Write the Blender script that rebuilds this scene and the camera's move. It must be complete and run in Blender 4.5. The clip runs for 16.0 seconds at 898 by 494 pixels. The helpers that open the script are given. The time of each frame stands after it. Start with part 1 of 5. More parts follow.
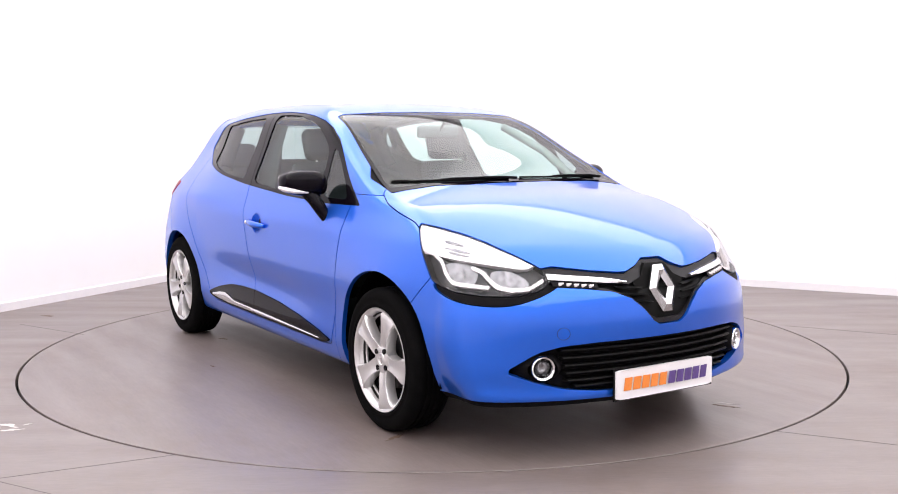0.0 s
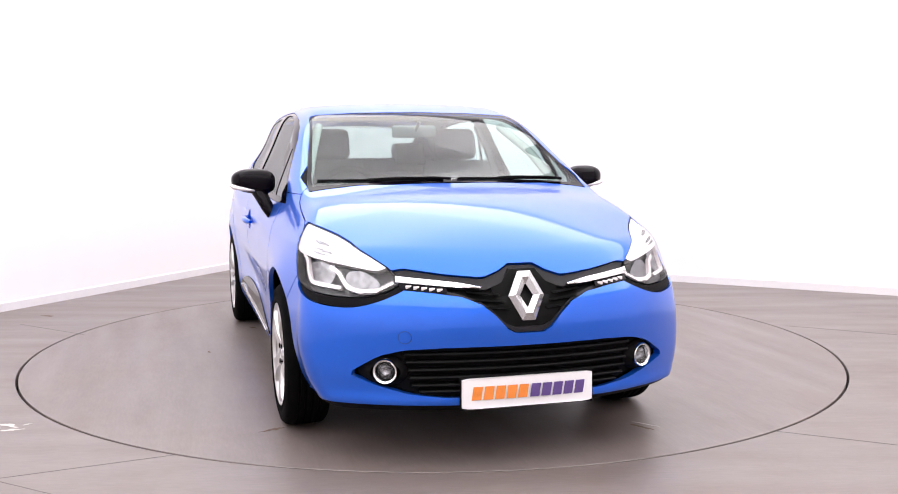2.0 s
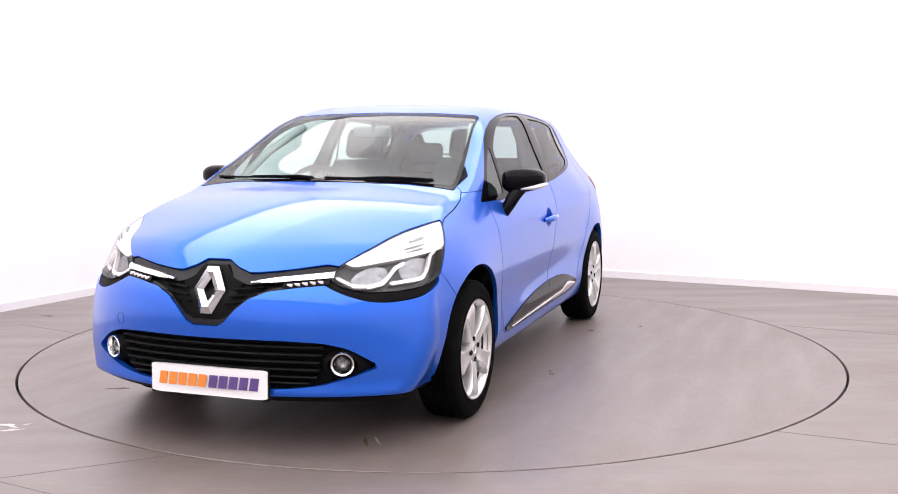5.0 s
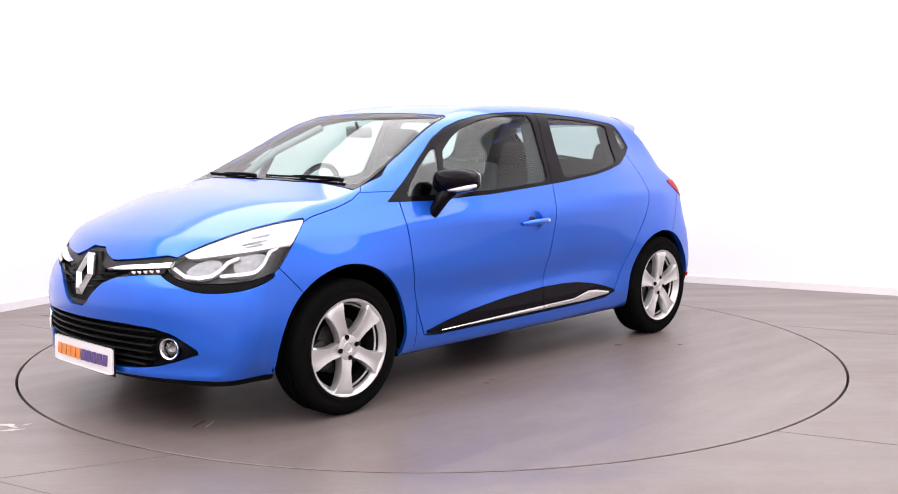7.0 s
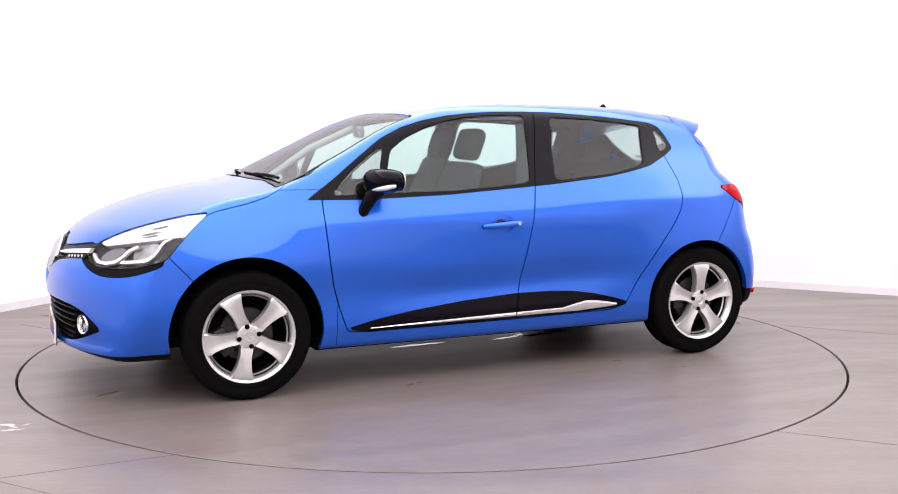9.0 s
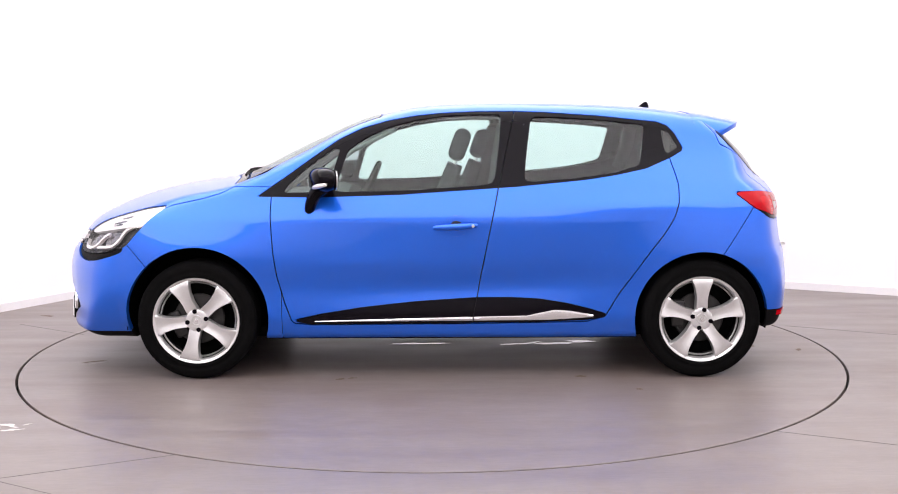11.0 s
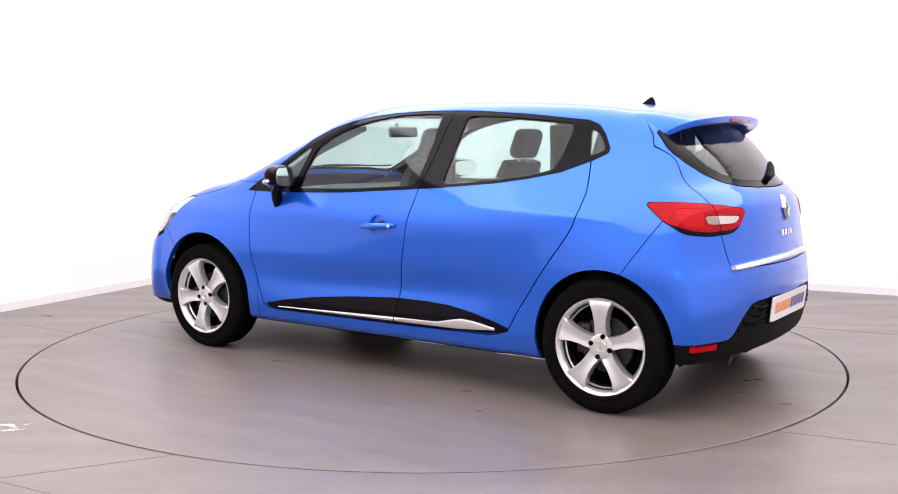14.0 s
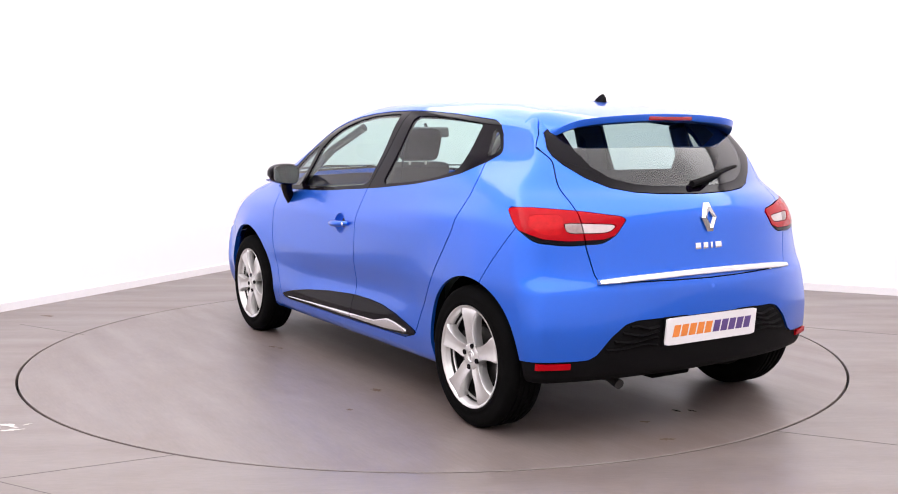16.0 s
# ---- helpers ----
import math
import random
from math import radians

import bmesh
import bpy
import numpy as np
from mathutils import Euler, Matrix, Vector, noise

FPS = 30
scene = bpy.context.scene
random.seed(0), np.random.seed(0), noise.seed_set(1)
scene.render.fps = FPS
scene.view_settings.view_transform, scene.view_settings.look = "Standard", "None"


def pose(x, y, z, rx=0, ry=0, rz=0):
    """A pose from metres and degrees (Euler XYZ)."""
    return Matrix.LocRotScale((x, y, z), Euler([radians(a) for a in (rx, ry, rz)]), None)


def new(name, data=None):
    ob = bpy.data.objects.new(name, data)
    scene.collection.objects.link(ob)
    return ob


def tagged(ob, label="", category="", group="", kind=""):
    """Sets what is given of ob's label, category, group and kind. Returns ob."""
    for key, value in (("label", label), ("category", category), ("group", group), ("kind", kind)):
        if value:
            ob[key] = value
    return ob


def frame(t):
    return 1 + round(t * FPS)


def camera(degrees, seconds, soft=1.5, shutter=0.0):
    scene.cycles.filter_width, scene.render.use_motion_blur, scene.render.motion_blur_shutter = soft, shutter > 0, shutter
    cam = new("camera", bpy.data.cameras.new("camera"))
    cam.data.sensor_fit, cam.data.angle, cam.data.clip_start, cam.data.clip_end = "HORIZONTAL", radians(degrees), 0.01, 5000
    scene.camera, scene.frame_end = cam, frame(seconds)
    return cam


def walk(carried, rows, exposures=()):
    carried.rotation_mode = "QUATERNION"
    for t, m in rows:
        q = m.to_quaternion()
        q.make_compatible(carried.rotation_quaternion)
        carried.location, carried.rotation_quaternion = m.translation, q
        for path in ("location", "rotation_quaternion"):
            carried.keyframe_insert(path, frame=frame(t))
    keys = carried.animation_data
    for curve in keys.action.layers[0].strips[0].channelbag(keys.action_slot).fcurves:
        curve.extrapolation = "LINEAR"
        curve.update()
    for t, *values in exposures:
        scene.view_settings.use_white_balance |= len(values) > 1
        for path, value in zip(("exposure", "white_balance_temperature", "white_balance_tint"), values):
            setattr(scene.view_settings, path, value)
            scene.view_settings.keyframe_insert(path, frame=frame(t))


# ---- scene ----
# ---- camera ----
cam = camera(47.58, 16.0, soft=1.0)
CAM_POSE = pose(0, -5.79, 1.25, 90 - 6.305, 0.104, -0.881)
walk(cam, [(0.0, CAM_POSE), (16.0, CAM_POSE)])

# ---- world, lights, exposure ----
scene.view_settings.exposure = -0.08
world = bpy.data.worlds.new("world")
scene.world = world
world.use_nodes = True
world.node_tree.nodes["Background"].inputs[0].default_value = (1.0, 0.97, 0.98, 1)
world.node_tree.nodes["Background"].inputs[1].default_value = 0.3

# the room is square to its back corner
CORNER = Vector((-1.40, 4.61, 0.0))
WALL_TURN = radians(-27.8)
E1 = Vector((math.cos(WALL_TURN), math.sin(WALL_TURN), 0))
E2 = Vector((math.sin(WALL_TURN), -math.cos(WALL_TURN), 0))
ROOM_W, ROOM_L, ROOM_H = 10.5, 12.5, 4.2


def in_room(a, b, z):
    return CORNER + E1 * a + E2 * b + Vector((0, 0, z))


def softbox(name, a, b, size_a, size_b, watts, z):
    data = bpy.data.lights.new(name, "AREA")
    data.shape, data.size, data.size_y, data.energy = "RECTANGLE", size_a, size_b, watts
    data.color = (1.0, 0.965, 0.975)
    ob = new(name, data)
    ob.matrix_world = Matrix.Translation(in_room(a, b, z)) @ pose(0, 0, 0, 0, 0, math.degrees(WALL_TURN))
    return ob


softbox("ceiling_area_light", 5.75, 6.75, 8.2, 10.2, 720, ROOM_H - 0.12)
# two strips along the back walls, added to whiten them
softbox("ceiling_area_light", 5.05, 0.95, 9.6, 1.4, 165, ROOM_H - 0.12)
softbox("ceiling_area_light", 0.95, 6.75, 1.4, 10.2, 190, ROOM_H - 0.12)


# ---- materials ----
def material(name, color, rough=0.5, metal=0.0, coat=0.0, noise_scale=0.0, noise_mix=0.0, bump=0.0, bump_scale=80.0, spec=0.5, emit=0.0, coat_rough=0.03):
    m = bpy.data.materials.new(name)
    m.use_nodes = True
    t = m.node_tree
    b = t.nodes["Principled BSDF"]
    b.inputs["Base Color"].default_value = (*color, 1)
    b.inputs["Roughness"].default_value = rough
    b.inputs["Metallic"].default_value = metal
    b.inputs["Coat Weight"].default_value = coat
    b.inputs["Coat Roughness"].default_value = coat_rough
    b.inputs["Specular IOR Level"].default_value = spec
    if emit:
        b.inputs["Emission Color"].default_value = (*color, 1)
        b.inputs["Emission Strength"].default_value = emit
    co = t.nodes.new("ShaderNodeTexCoord")
    if noise_mix:
        n1, n2 = t.nodes.new("ShaderNodeTexNoise"), t.nodes.new("ShaderNodeTexNoise")
        n1.inputs["Scale"].default_value, n2.inputs["Scale"].default_value = noise_scale, noise_scale * 9
        n1.inputs["Detail"].default_value = 6
        for n in (n1, n2):
            t.links.new(co.outputs["Object"], n.inputs["Vector"])
        add = t.nodes.new("ShaderNodeMath")
        add.operation = "ADD"
        t.links.new(n1.outputs[0], add.inputs[0])
        t.links.new(n2.outputs[0], add.inputs[1])
        ramp = t.nodes.new("ShaderNodeMapRange")
        ramp.inputs[1].default_value, ramp.inputs[2].default_value = 0.6, 1.4
        ramp.inputs[3].default_value, ramp.inputs[4].default_value = 1 - noise_mix, 1 + noise_mix
        t.links.new(add.outputs[0], ramp.inputs[0])
        mul = t.nodes.new("ShaderNodeVectorMath")
        mul.operation = "SCALE"
        mul.inputs[0].default_value = color
        t.links.new(ramp.outputs[0], mul.inputs["Scale"])
        t.links.new(mul.outputs[0], b.inputs["Base Color"])
    if bump:
        n3, bp = t.nodes.new("ShaderNodeTexNoise"), t.nodes.new("ShaderNodeBump")
        n3.inputs["Scale"].default_value = bump_scale
        n3.inputs["Detail"].default_value = 4
        t.links.new(co.outputs["Object"], n3.inputs["Vector"])
        bp.inputs["Strength"].default_value = bump
        bp.inputs["Distance"].default_value = 0.002
        t.links.new(n3.outputs[0], bp.inputs["Height"])
        t.links.new(bp.outputs[0], b.inputs["Normal"])
    return m


def glass_material(name, tint, gloss=1.0):
    m = bpy.data.materials.new(name)
    m.use_nodes = True
    t = m.node_tree
    t.nodes.remove(t.nodes["Principled BSDF"])
    out = t.nodes["Material Output"]
    clear, shine, mix, edge = (t.nodes.new("ShaderNode" + n) for n in ("BsdfTransparent", "BsdfGlossy", "MixShader", "LayerWeight"))
    clear.inputs[0].default_value = (*tint, 1)
    shine.inputs["Roughness"].default_value = 0.015
    edge.inputs[0].default_value = 0.5
    power, level = t.nodes.new("ShaderNodeMath"), t.nodes.new("ShaderNodeMath")
    power.operation, level.operation = "POWER", "MULTIPLY_ADD"
    power.inputs[1].default_value = 4.0
    level.inputs[1].default_value, level.inputs[2].default_value = 0.8 * gloss, 0.06 * gloss
    t.links.new(edge.outputs["Facing"], power.inputs[0])
    t.links.new(power.outputs[0], level.inputs[0])
    t.links.new(level.outputs[0], mix.inputs[0])
    t.links.new(clear.outputs[0], mix.inputs[1])
    t.links.new(shine.outputs[0], mix.inputs[2])
    t.links.new(mix.outputs[0], out.inputs[0])
    return m


PAINT = material("blue_metallic_paint", (0.007, 0.116, 0.67), 0.33, 0.65, 0.8, 900.0, 0.05, 0.02, 1500.0, 0.3, coat_rough=0.06)
SHADED_PAINT = material("shaded_blue_joint", (0.004, 0.03, 0.16), 0.5, 0.2, 0, 60.0, 0.1)
BLACK_GLOSS = material("gloss_black_trim", (0.003, 0.002, 0.004), 0.08, 0, 0.0, spec=0.10)
BLACK_PLASTIC = material("black_grained_plastic", (0.0065, 0.0060, 0.0066), 0.55, 0, 0, 60.0, 0.2, 0.25, 700.0, 0.04)
GREY_PLASTIC = material("dark_grey_grille_plastic", (0.016, 0.015, 0.017), 0.42, 0, 0, 40.0, 0.15, 0.1, 500.0, 0.2)
CHROME = material("bright_chrome", (0.82, 0.82, 0.83), 0.12, 1.0)
BADGE = material("brushed_badge_metal", (0.56, 0.56, 0.57), 0.2, 1.0, 0, 40.0, 0.06)
SATIN = material("satin_silver", (0.72, 0.71, 0.71), 0.3, 1.0, 0, 30.0, 0.06)
ALLOY = material("silver_alloy", (0.66, 0.65, 0.65), 0.32, 0.75, 0.3, 25.0, 0.07)
# darkened copy of the alloy, with shade behind the spokes in its colour
SHADED_ALLOY = material("shaded_cast_metal", (0.035, 0.033, 0.033), 0.5, 0.6, 0, 30.0, 0.2)
RUBBER = material("tyre_rubber", (0.0042, 0.0040, 0.0042), 0.75, 0, 0, 20.0, 0.35, 0.2, 300.0, 0.02)
RED_LENS = material("red_lamp_lens", (0.36, 0.001, 0.006), 0.08, 0, 0.0, 30.0, 0.15, spec=0.12)
DARK_RED = material("dark_red_lens", (0.30, 0.003, 0.006), 0.2, 0, 0.2)
WHITE_LENS = material("clear_ribbed_lens", (0.78, 0.72, 0.72), 0.2, 0.2, 1.0, 120.0, 0.2)
PLATE_WHITE = material("white_plate_acrylic", (0.82, 0.80, 0.82), 0.25, 0, 0.5, 12.0, 0.03)
PLATE_ORANGE = material("orange_print", (0.80, 0.24, 0.04), 0.4, 0, 0, 30.0, 0.1)
PLATE_PURPLE = material("violet_print", (0.10, 0.055, 0.22), 0.4, 0, 0, 30.0, 0.1)
FABRIC = material("charcoal_seat_fabric", (0.028, 0.029, 0.032), 0.9, 0, 0, 25.0, 0.25, 0.5, 400.0)
CABIN = material("dark_cabin_plastic", (0.021, 0.022, 0.024), 0.6, 0, 0, 12.0, 0.2, 0.3, 300.0)
LINER = material("pale_grey_headliner", (0.42, 0.43, 0.42), 0.95, 0, 0, 30.0, 0.08, 0.3, 500.0)
UNDER = material("black_underbody", (0.004, 0.004, 0.004), 0.9, 0, 0, 10.0, 0.3, spec=0.0)
LAMP_SILVER = material("silvered_lamp_housing", (0.030, 0.030, 0.032), 0.30, 0.4, 0, 60.0, 0.25)
CHAMBER = material("bright_lamp_chamber", (0.80, 0.78, 0.79), 0.35, 0.5, 0, 90.0, 0.18, 0.3, 120.0)
FACET = material("faceted_reflector", (0.22, 0.22, 0.23), 0.25, 1.0, 0, 45.0, 0.95, 1.0, 45.0)
SLAT = material("black_slat_plastic", (0.006, 0.006, 0.006), 0.35, 0, 0, 40.0, 0.2, spec=0.06)
RED_CHAMBER = material("red_chamber_lens", (0.45, 0.004, 0.008), 0.12, 0, 0.0, 45.0, 0.25, 0.4, 90.0, 0.15)
TAIL_GREY = material("greyish_clear_lens", (0.30, 0.22, 0.22), 0.2, 0.2, 0.2, 60.0, 0.25)
TAIL_CLEAR = material("pinkish_clear_lens", (0.55, 0.47, 0.47), 0.25, 0.1, 0.2, 40.0, 0.12)
GLASS = glass_material("green_tinted_glass", (0.72, 0.87, 0.83), 0.75)
REAR_GLASS = glass_material("privacy_glass", (0.56, 0.64, 0.64))
LENS = glass_material("clear_headlamp_cover", (0.95, 0.95, 0.96), 0.4)
# pale reflection on the inside mirror's back is put into this grey
PALED_MIRROR_BACK = material("paled_mirror_shell", (0.16, 0.16, 0.165), 0.4, 0, 0, 30.0, 0.1)
MIRROR = material("mirror_silver", (0.9, 0.92, 0.92), 0.02, 1.0)
WALL = material("white_painted_wall", (0.86, 0.84, 0.85), 0.85, 0, 0, 0.7, 0.012, 0.05, 60.0)
SKIRT = material("white_skirting_paint", (0.78, 0.75, 0.765), 0.5, 0, 0, 3.0, 0.03)
CEIL = material("white_ceiling_paint", (0.85, 0.84, 0.84), 0.9, 0, 0, 0.8, 0.02)
GAP = material("black_gap_seal", (0.01, 0.01, 0.01), 0.8, 0, 0, 20.0, 0.2)


def floor_material(name, color):
    m = material(name, color, 0.30, 0, 0, 0.9, 0.10, 0.10, 120.0, 0.85)
    t = m.node_tree
    b = t.nodes["Principled BSDF"]
    co = t.nodes.new("ShaderNodeTexCoord")
    mp, n, r = t.nodes.new("ShaderNodeMapping"), t.nodes.new("ShaderNodeTexNoise"), t.nodes.new("ShaderNodeMapRange")
    mp.inputs["Scale"].default_value = (0.5, 3.0, 1.0)
    mp.inputs["Rotation"].default_value = (0, 0, 0.35)
    n.inputs["Scale"].default_value, n.inputs["Detail"].default_value = 1.6, 8
    r.inputs[1].default_value, r.inputs[2].default_value, r.inputs[3].default_value, r.inputs[4].default_value = 0.3, 0.7, 0.33, 0.48
    t.links.new(co.outputs["Object"], mp.inputs[0])
    t.links.new(mp.outputs[0], n.inputs["Vector"])
    t.links.new(n.outputs[0], r.inputs[0])
    t.links.new(r.outputs[0], b.inputs["Roughness"])
    old = b.inputs["Base Color"].links[0].from_socket
    n4, r4, mixer = t.nodes.new("ShaderNodeTexNoise"), t.nodes.new("ShaderNodeMapRange"), t.nodes.new("ShaderNodeMix")
    n4.inputs["Scale"].default_value, n4.inputs["Detail"].default_value, n4.inputs["Roughness"].default_value = 1.1, 10, 0.65
    r4.inputs[1].default_value, r4.inputs[2].default_value, r4.inputs[3].default_value, r4.inputs[4].default_value = 0.48, 0.72, 0.0, 0.75
    mixer.data_type = "RGBA"
    mixer.inputs[7].default_value = (color[0] * 0.80, color[1] * 0.70, color[2] * 0.62, 1)
    t.links.new(co.outputs["Object"], n4.inputs["Vector"])
    t.links.new(n4.outputs[0], r4.inputs[0])
    t.links.new(r4.outputs[0], mixer.inputs[0])
    t.links.new(old, mixer.inputs[6])
    t.links.new(mixer.outputs[2], b.inputs["Base Color"])
    fine, fr, scale = t.nodes.new("ShaderNodeTexNoise"), t.nodes.new("ShaderNodeMapRange"), t.nodes.new("ShaderNodeVectorMath")
    fine.inputs["Scale"].default_value, fine.inputs["Detail"].default_value, fine.inputs["Roughness"].default_value = 26.0, 5, 0.75
    fr.inputs[1].default_value, fr.inputs[2].default_value, fr.inputs[3].default_value, fr.inputs[4].default_value = 0.35, 0.65, 0.90, 1.10
    scale.operation = "SCALE"
    t.links.new(mp.outputs[0], fine.inputs["Vector"])
    t.links.new(fine.outputs[0], fr.inputs[0])
    t.links.new(mixer.outputs[2], scale.inputs[0])
    t.links.new(fr.outputs[0], scale.inputs["Scale"])
    t.links.new(scale.outputs[0], b.inputs["Base Color"])
    return m


FLOOR = floor_material("grey_mauve_floor_covering", (0.156, 0.128, 0.120))
DISC = floor_material("turntable_floor_covering", (0.154, 0.125, 0.117))
SCUFF = material("white_paint_scuff", (0.50, 0.47, 0.45), 0.7, 0, 0, 40.0, 0.2)
SEAM = material("dull_welded_joint", (0.10, 0.088, 0.085), 0.6, 0, 0, 30.0, 0.3)
# mirror metal for the glints added on the platform
GLINT = material("shiny_glint_film", (0.50, 0.49, 0.49), 0.06, 0.9)
STAIN = material("brown_floor_mark", (0.13, 0.085, 0.06), 0.7, 0, 0, 40.0, 0.3)


# ---- mesh helpers ----
def link_bm(name, bm, mat, parent=None, label="", smooth=True):
    data = bpy.data.meshes.new(name)
    for f in bm.faces:
        f.smooth = smooth
    bm.to_mesh(data)
    bm.free()
    data.materials.append(mat)
    ob = new(name, data)
    if parent:
        ob.parent = parent
    if label:
        ob["label"] = label
    return ob


def part(name, bm, mat, parent, label="", smooth=True, sharp=35):
    bmesh.ops.recalc_face_normals(bm, faces=bm.faces)
    ob = link_bm(name, bm, mat, parent, label, smooth)
    if smooth and sharp:
        ob.data.set_sharp_from_angle(angle=radians(sharp))
    return ob


def quad_strip(bm, rings, closed=True, cap=True):
    loops = [[bm.verts.new(p) for p in ring] for ring in rings]
    n = len(loops[0])
    for a, b in zip(loops, loops[1:]):
        for i in range(n if closed else n - 1):
            j = (i + 1) % n
            bm.faces.new((a[i], a[j], b[j], b[i]))
    if cap and closed:
        bm.faces.new(loops[0][::-1])
        bm.faces.new(loops[-1])
    return bm


def lathe_y(profile, steps=64, bm=None):
    """Profile of (radius, y) turned round the y axis."""
    bm = bm or bmesh.new()
    rings = []
    for k in range(steps):
        a = 2 * math.pi * k / steps
        rings.append([(r * math.cos(a), y, r * math.sin(a)) for r, y in profile])
    rings.append(rings[0])
    quad_strip(bm, rings, closed=False)
    bmesh.ops.remove_doubles(bm, verts=bm.verts, dist=1e-5)
    return bm


def rounded_box(size, centre, radius=0.01, segs=3, bm=None, turn=None):
    new_bm = bmesh.new()
    bmesh.ops.create_cube(new_bm, size=1.0)
    for v in new_bm.verts:
        v.co = Vector((v.co.x * size[0], v.co.y * size[1], v.co.z * size[2]))
    bmesh.ops.bevel(new_bm, geom=list(new_bm.edges), offset=radius, segments=segs, affect="EDGES", profile=0.5)
    m = Matrix.Translation(centre) @ (turn or Matrix())
    bmesh.ops.transform(new_bm, matrix=m, verts=new_bm.verts)
    if bm is None:
        return new_bm
    tmp = bpy.data.meshes.new("tmp")
    new_bm.to_mesh(tmp)
    new_bm.free()
    bm.from_mesh(tmp)
    bpy.data.meshes.remove(tmp)
    return bm


def tube(points, radius, bm=None, sides=8, flat=1.0):
    """A tube along points; flat squashes it in z."""
    bm = bm or bmesh.new()
    pts = [Vector(p) for p in points]
    rings = []
    for i, p in enumerate(pts):
        d = (pts[min(i + 1, len(pts) - 1)] - pts[max(i - 1, 0)]).normalized()
        side = d.cross(Vector((0, 0, 1)))
        side = side.normalized() if side.length > 1e-3 else Vector((0, 1, 0))
        up = side.cross(d)
        r = radius[i] if isinstance(radius, (list, tuple)) else radius
        rings.append([p + side * r * math.cos(2 * math.pi * k / sides) + up * r * flat * math.sin(2 * math.pi * k / sides) for k in range(sides)])
    return quad_strip(bm, rings)


def slab(outline, depth, place, bm=None, bevel=0.0):
    """A plate cut to a 2D outline (u, v), mapped by place(u, v, w) with w from 0 to depth."""
    bm = bm or bmesh.new()
    low = [bm.verts.new(place(u, v, 0)) for u, v in outline]
    high = [bm.verts.new(place(u, v, depth)) for u, v in outline]
    n = len(outline)
    bm.faces.new(low[::-1])
    top = bm.faces.new(high)
    for i in range(n):
        j = (i + 1) % n
        bm.faces.new((low[i], low[j], high[j], high[i]))
    if bevel:
        bmesh.ops.bevel(bm, geom=list(top.edges), offset=bevel, segments=2, affect="EDGES", profile=0.5)
    return bm


# ---- the body's form, as a solid with blended faces ----
def pchip(xs, ys, q):
    xs, ys, q = np.asarray(xs, float), np.asarray(ys, float), np.asarray(q, float)
    h, d = np.diff(xs), np.diff(ys) / np.diff(xs)
    m = np.zeros_like(ys)
    m[0], m[-1] = d[0], d[-1]
    for i in range(1, len(xs) - 1):
        if d[i - 1] * d[i] > 0:
            w1, w2 = 2 * h[i] + h[i - 1], h[i] + 2 * h[i - 1]
            m[i] = (w1 + w2) / (w1 / d[i - 1] + w2 / d[i])
    q = np.clip(q, xs[0], xs[-1])
    k = np.clip(np.searchsorted(xs, q) - 1, 0, len(xs) - 2)
    t = (q - xs[k]) / h[k]
    return ((1 + 2 * t) * (1 - t) ** 2 * ys[k] + t * (1 - t) ** 2 * h[k] * m[k] + t * t * (3 - 2 * t) * ys[k + 1] + t * t * (t - 1) * h[k] * m[k + 1])


# half width by height, at stations along the car
STATIONS = (-1.75, -1.3, -0.8, 0.0, 0.8, 1.3, 1.7)
WIDTHS = {
    0.15: (0.739, 0.760, 0.765, 0.765, 0.765, 0.770, 0.690),
    0.24: (0.784, 0.809, 0.805, 0.803, 0.805, 0.830, 0.749),
    0.33: (0.803, 0.841, 0.821, 0.817, 0.824, 0.852, 0.793),
    0.45: (0.812, 0.856, 0.821, 0.811, 0.822, 0.863, 0.815),
    0.62: (0.807, 0.857, 0.836, 0.828, 0.838, 0.862, 0.803),
    0.80: (0.777, 0.835, 0.843, 0.834, 0.825, 0.809, 0.772),
    0.93: (0.733, 0.784, 0.803, 0.795, 0.775, 0.728, 0.687),
    1.17: (0.589, 0.616, 0.671, 0.689, 0.671, 0.638, 0.598),
    1.34: (0.514, 0.539, 0.586, 0.608, 0.600, 0.559, 0.519),
    1.50: (0.396, 0.417, 0.448, 0.460, 0.450, 0.420, 0.399),
}
GX, GZ = np.linspace(-1.95, 2.2, 700), np.linspace(0.1, 1.5, 420)
_levels = np.array([pchip(STATIONS, w, GX) for w in WIDTHS.values()])
SIDE_GRID = np.array([pchip(list(WIDTHS), _levels[:, i], GZ) for i in range(len(GX))])


def grid_value(table, x, z):
    fx = np.clip((x - GX[0]) / (GX[1] - GX[0]), 0, len(GX) - 1.001)
    fz = np.clip((z - GZ[0]) / (GZ[1] - GZ[0]), 0, len(GZ) - 1.001)
    i, j = fx.astype(int), fz.astype(int)
    a, b = fx - i, fz - j
    return (table[i, j] * (1 - a) * (1 - b) + table[i + 1, j] * a * (1 - b) + table[i, j + 1] * (1 - a) * b + table[i + 1, j + 1] * a * b)


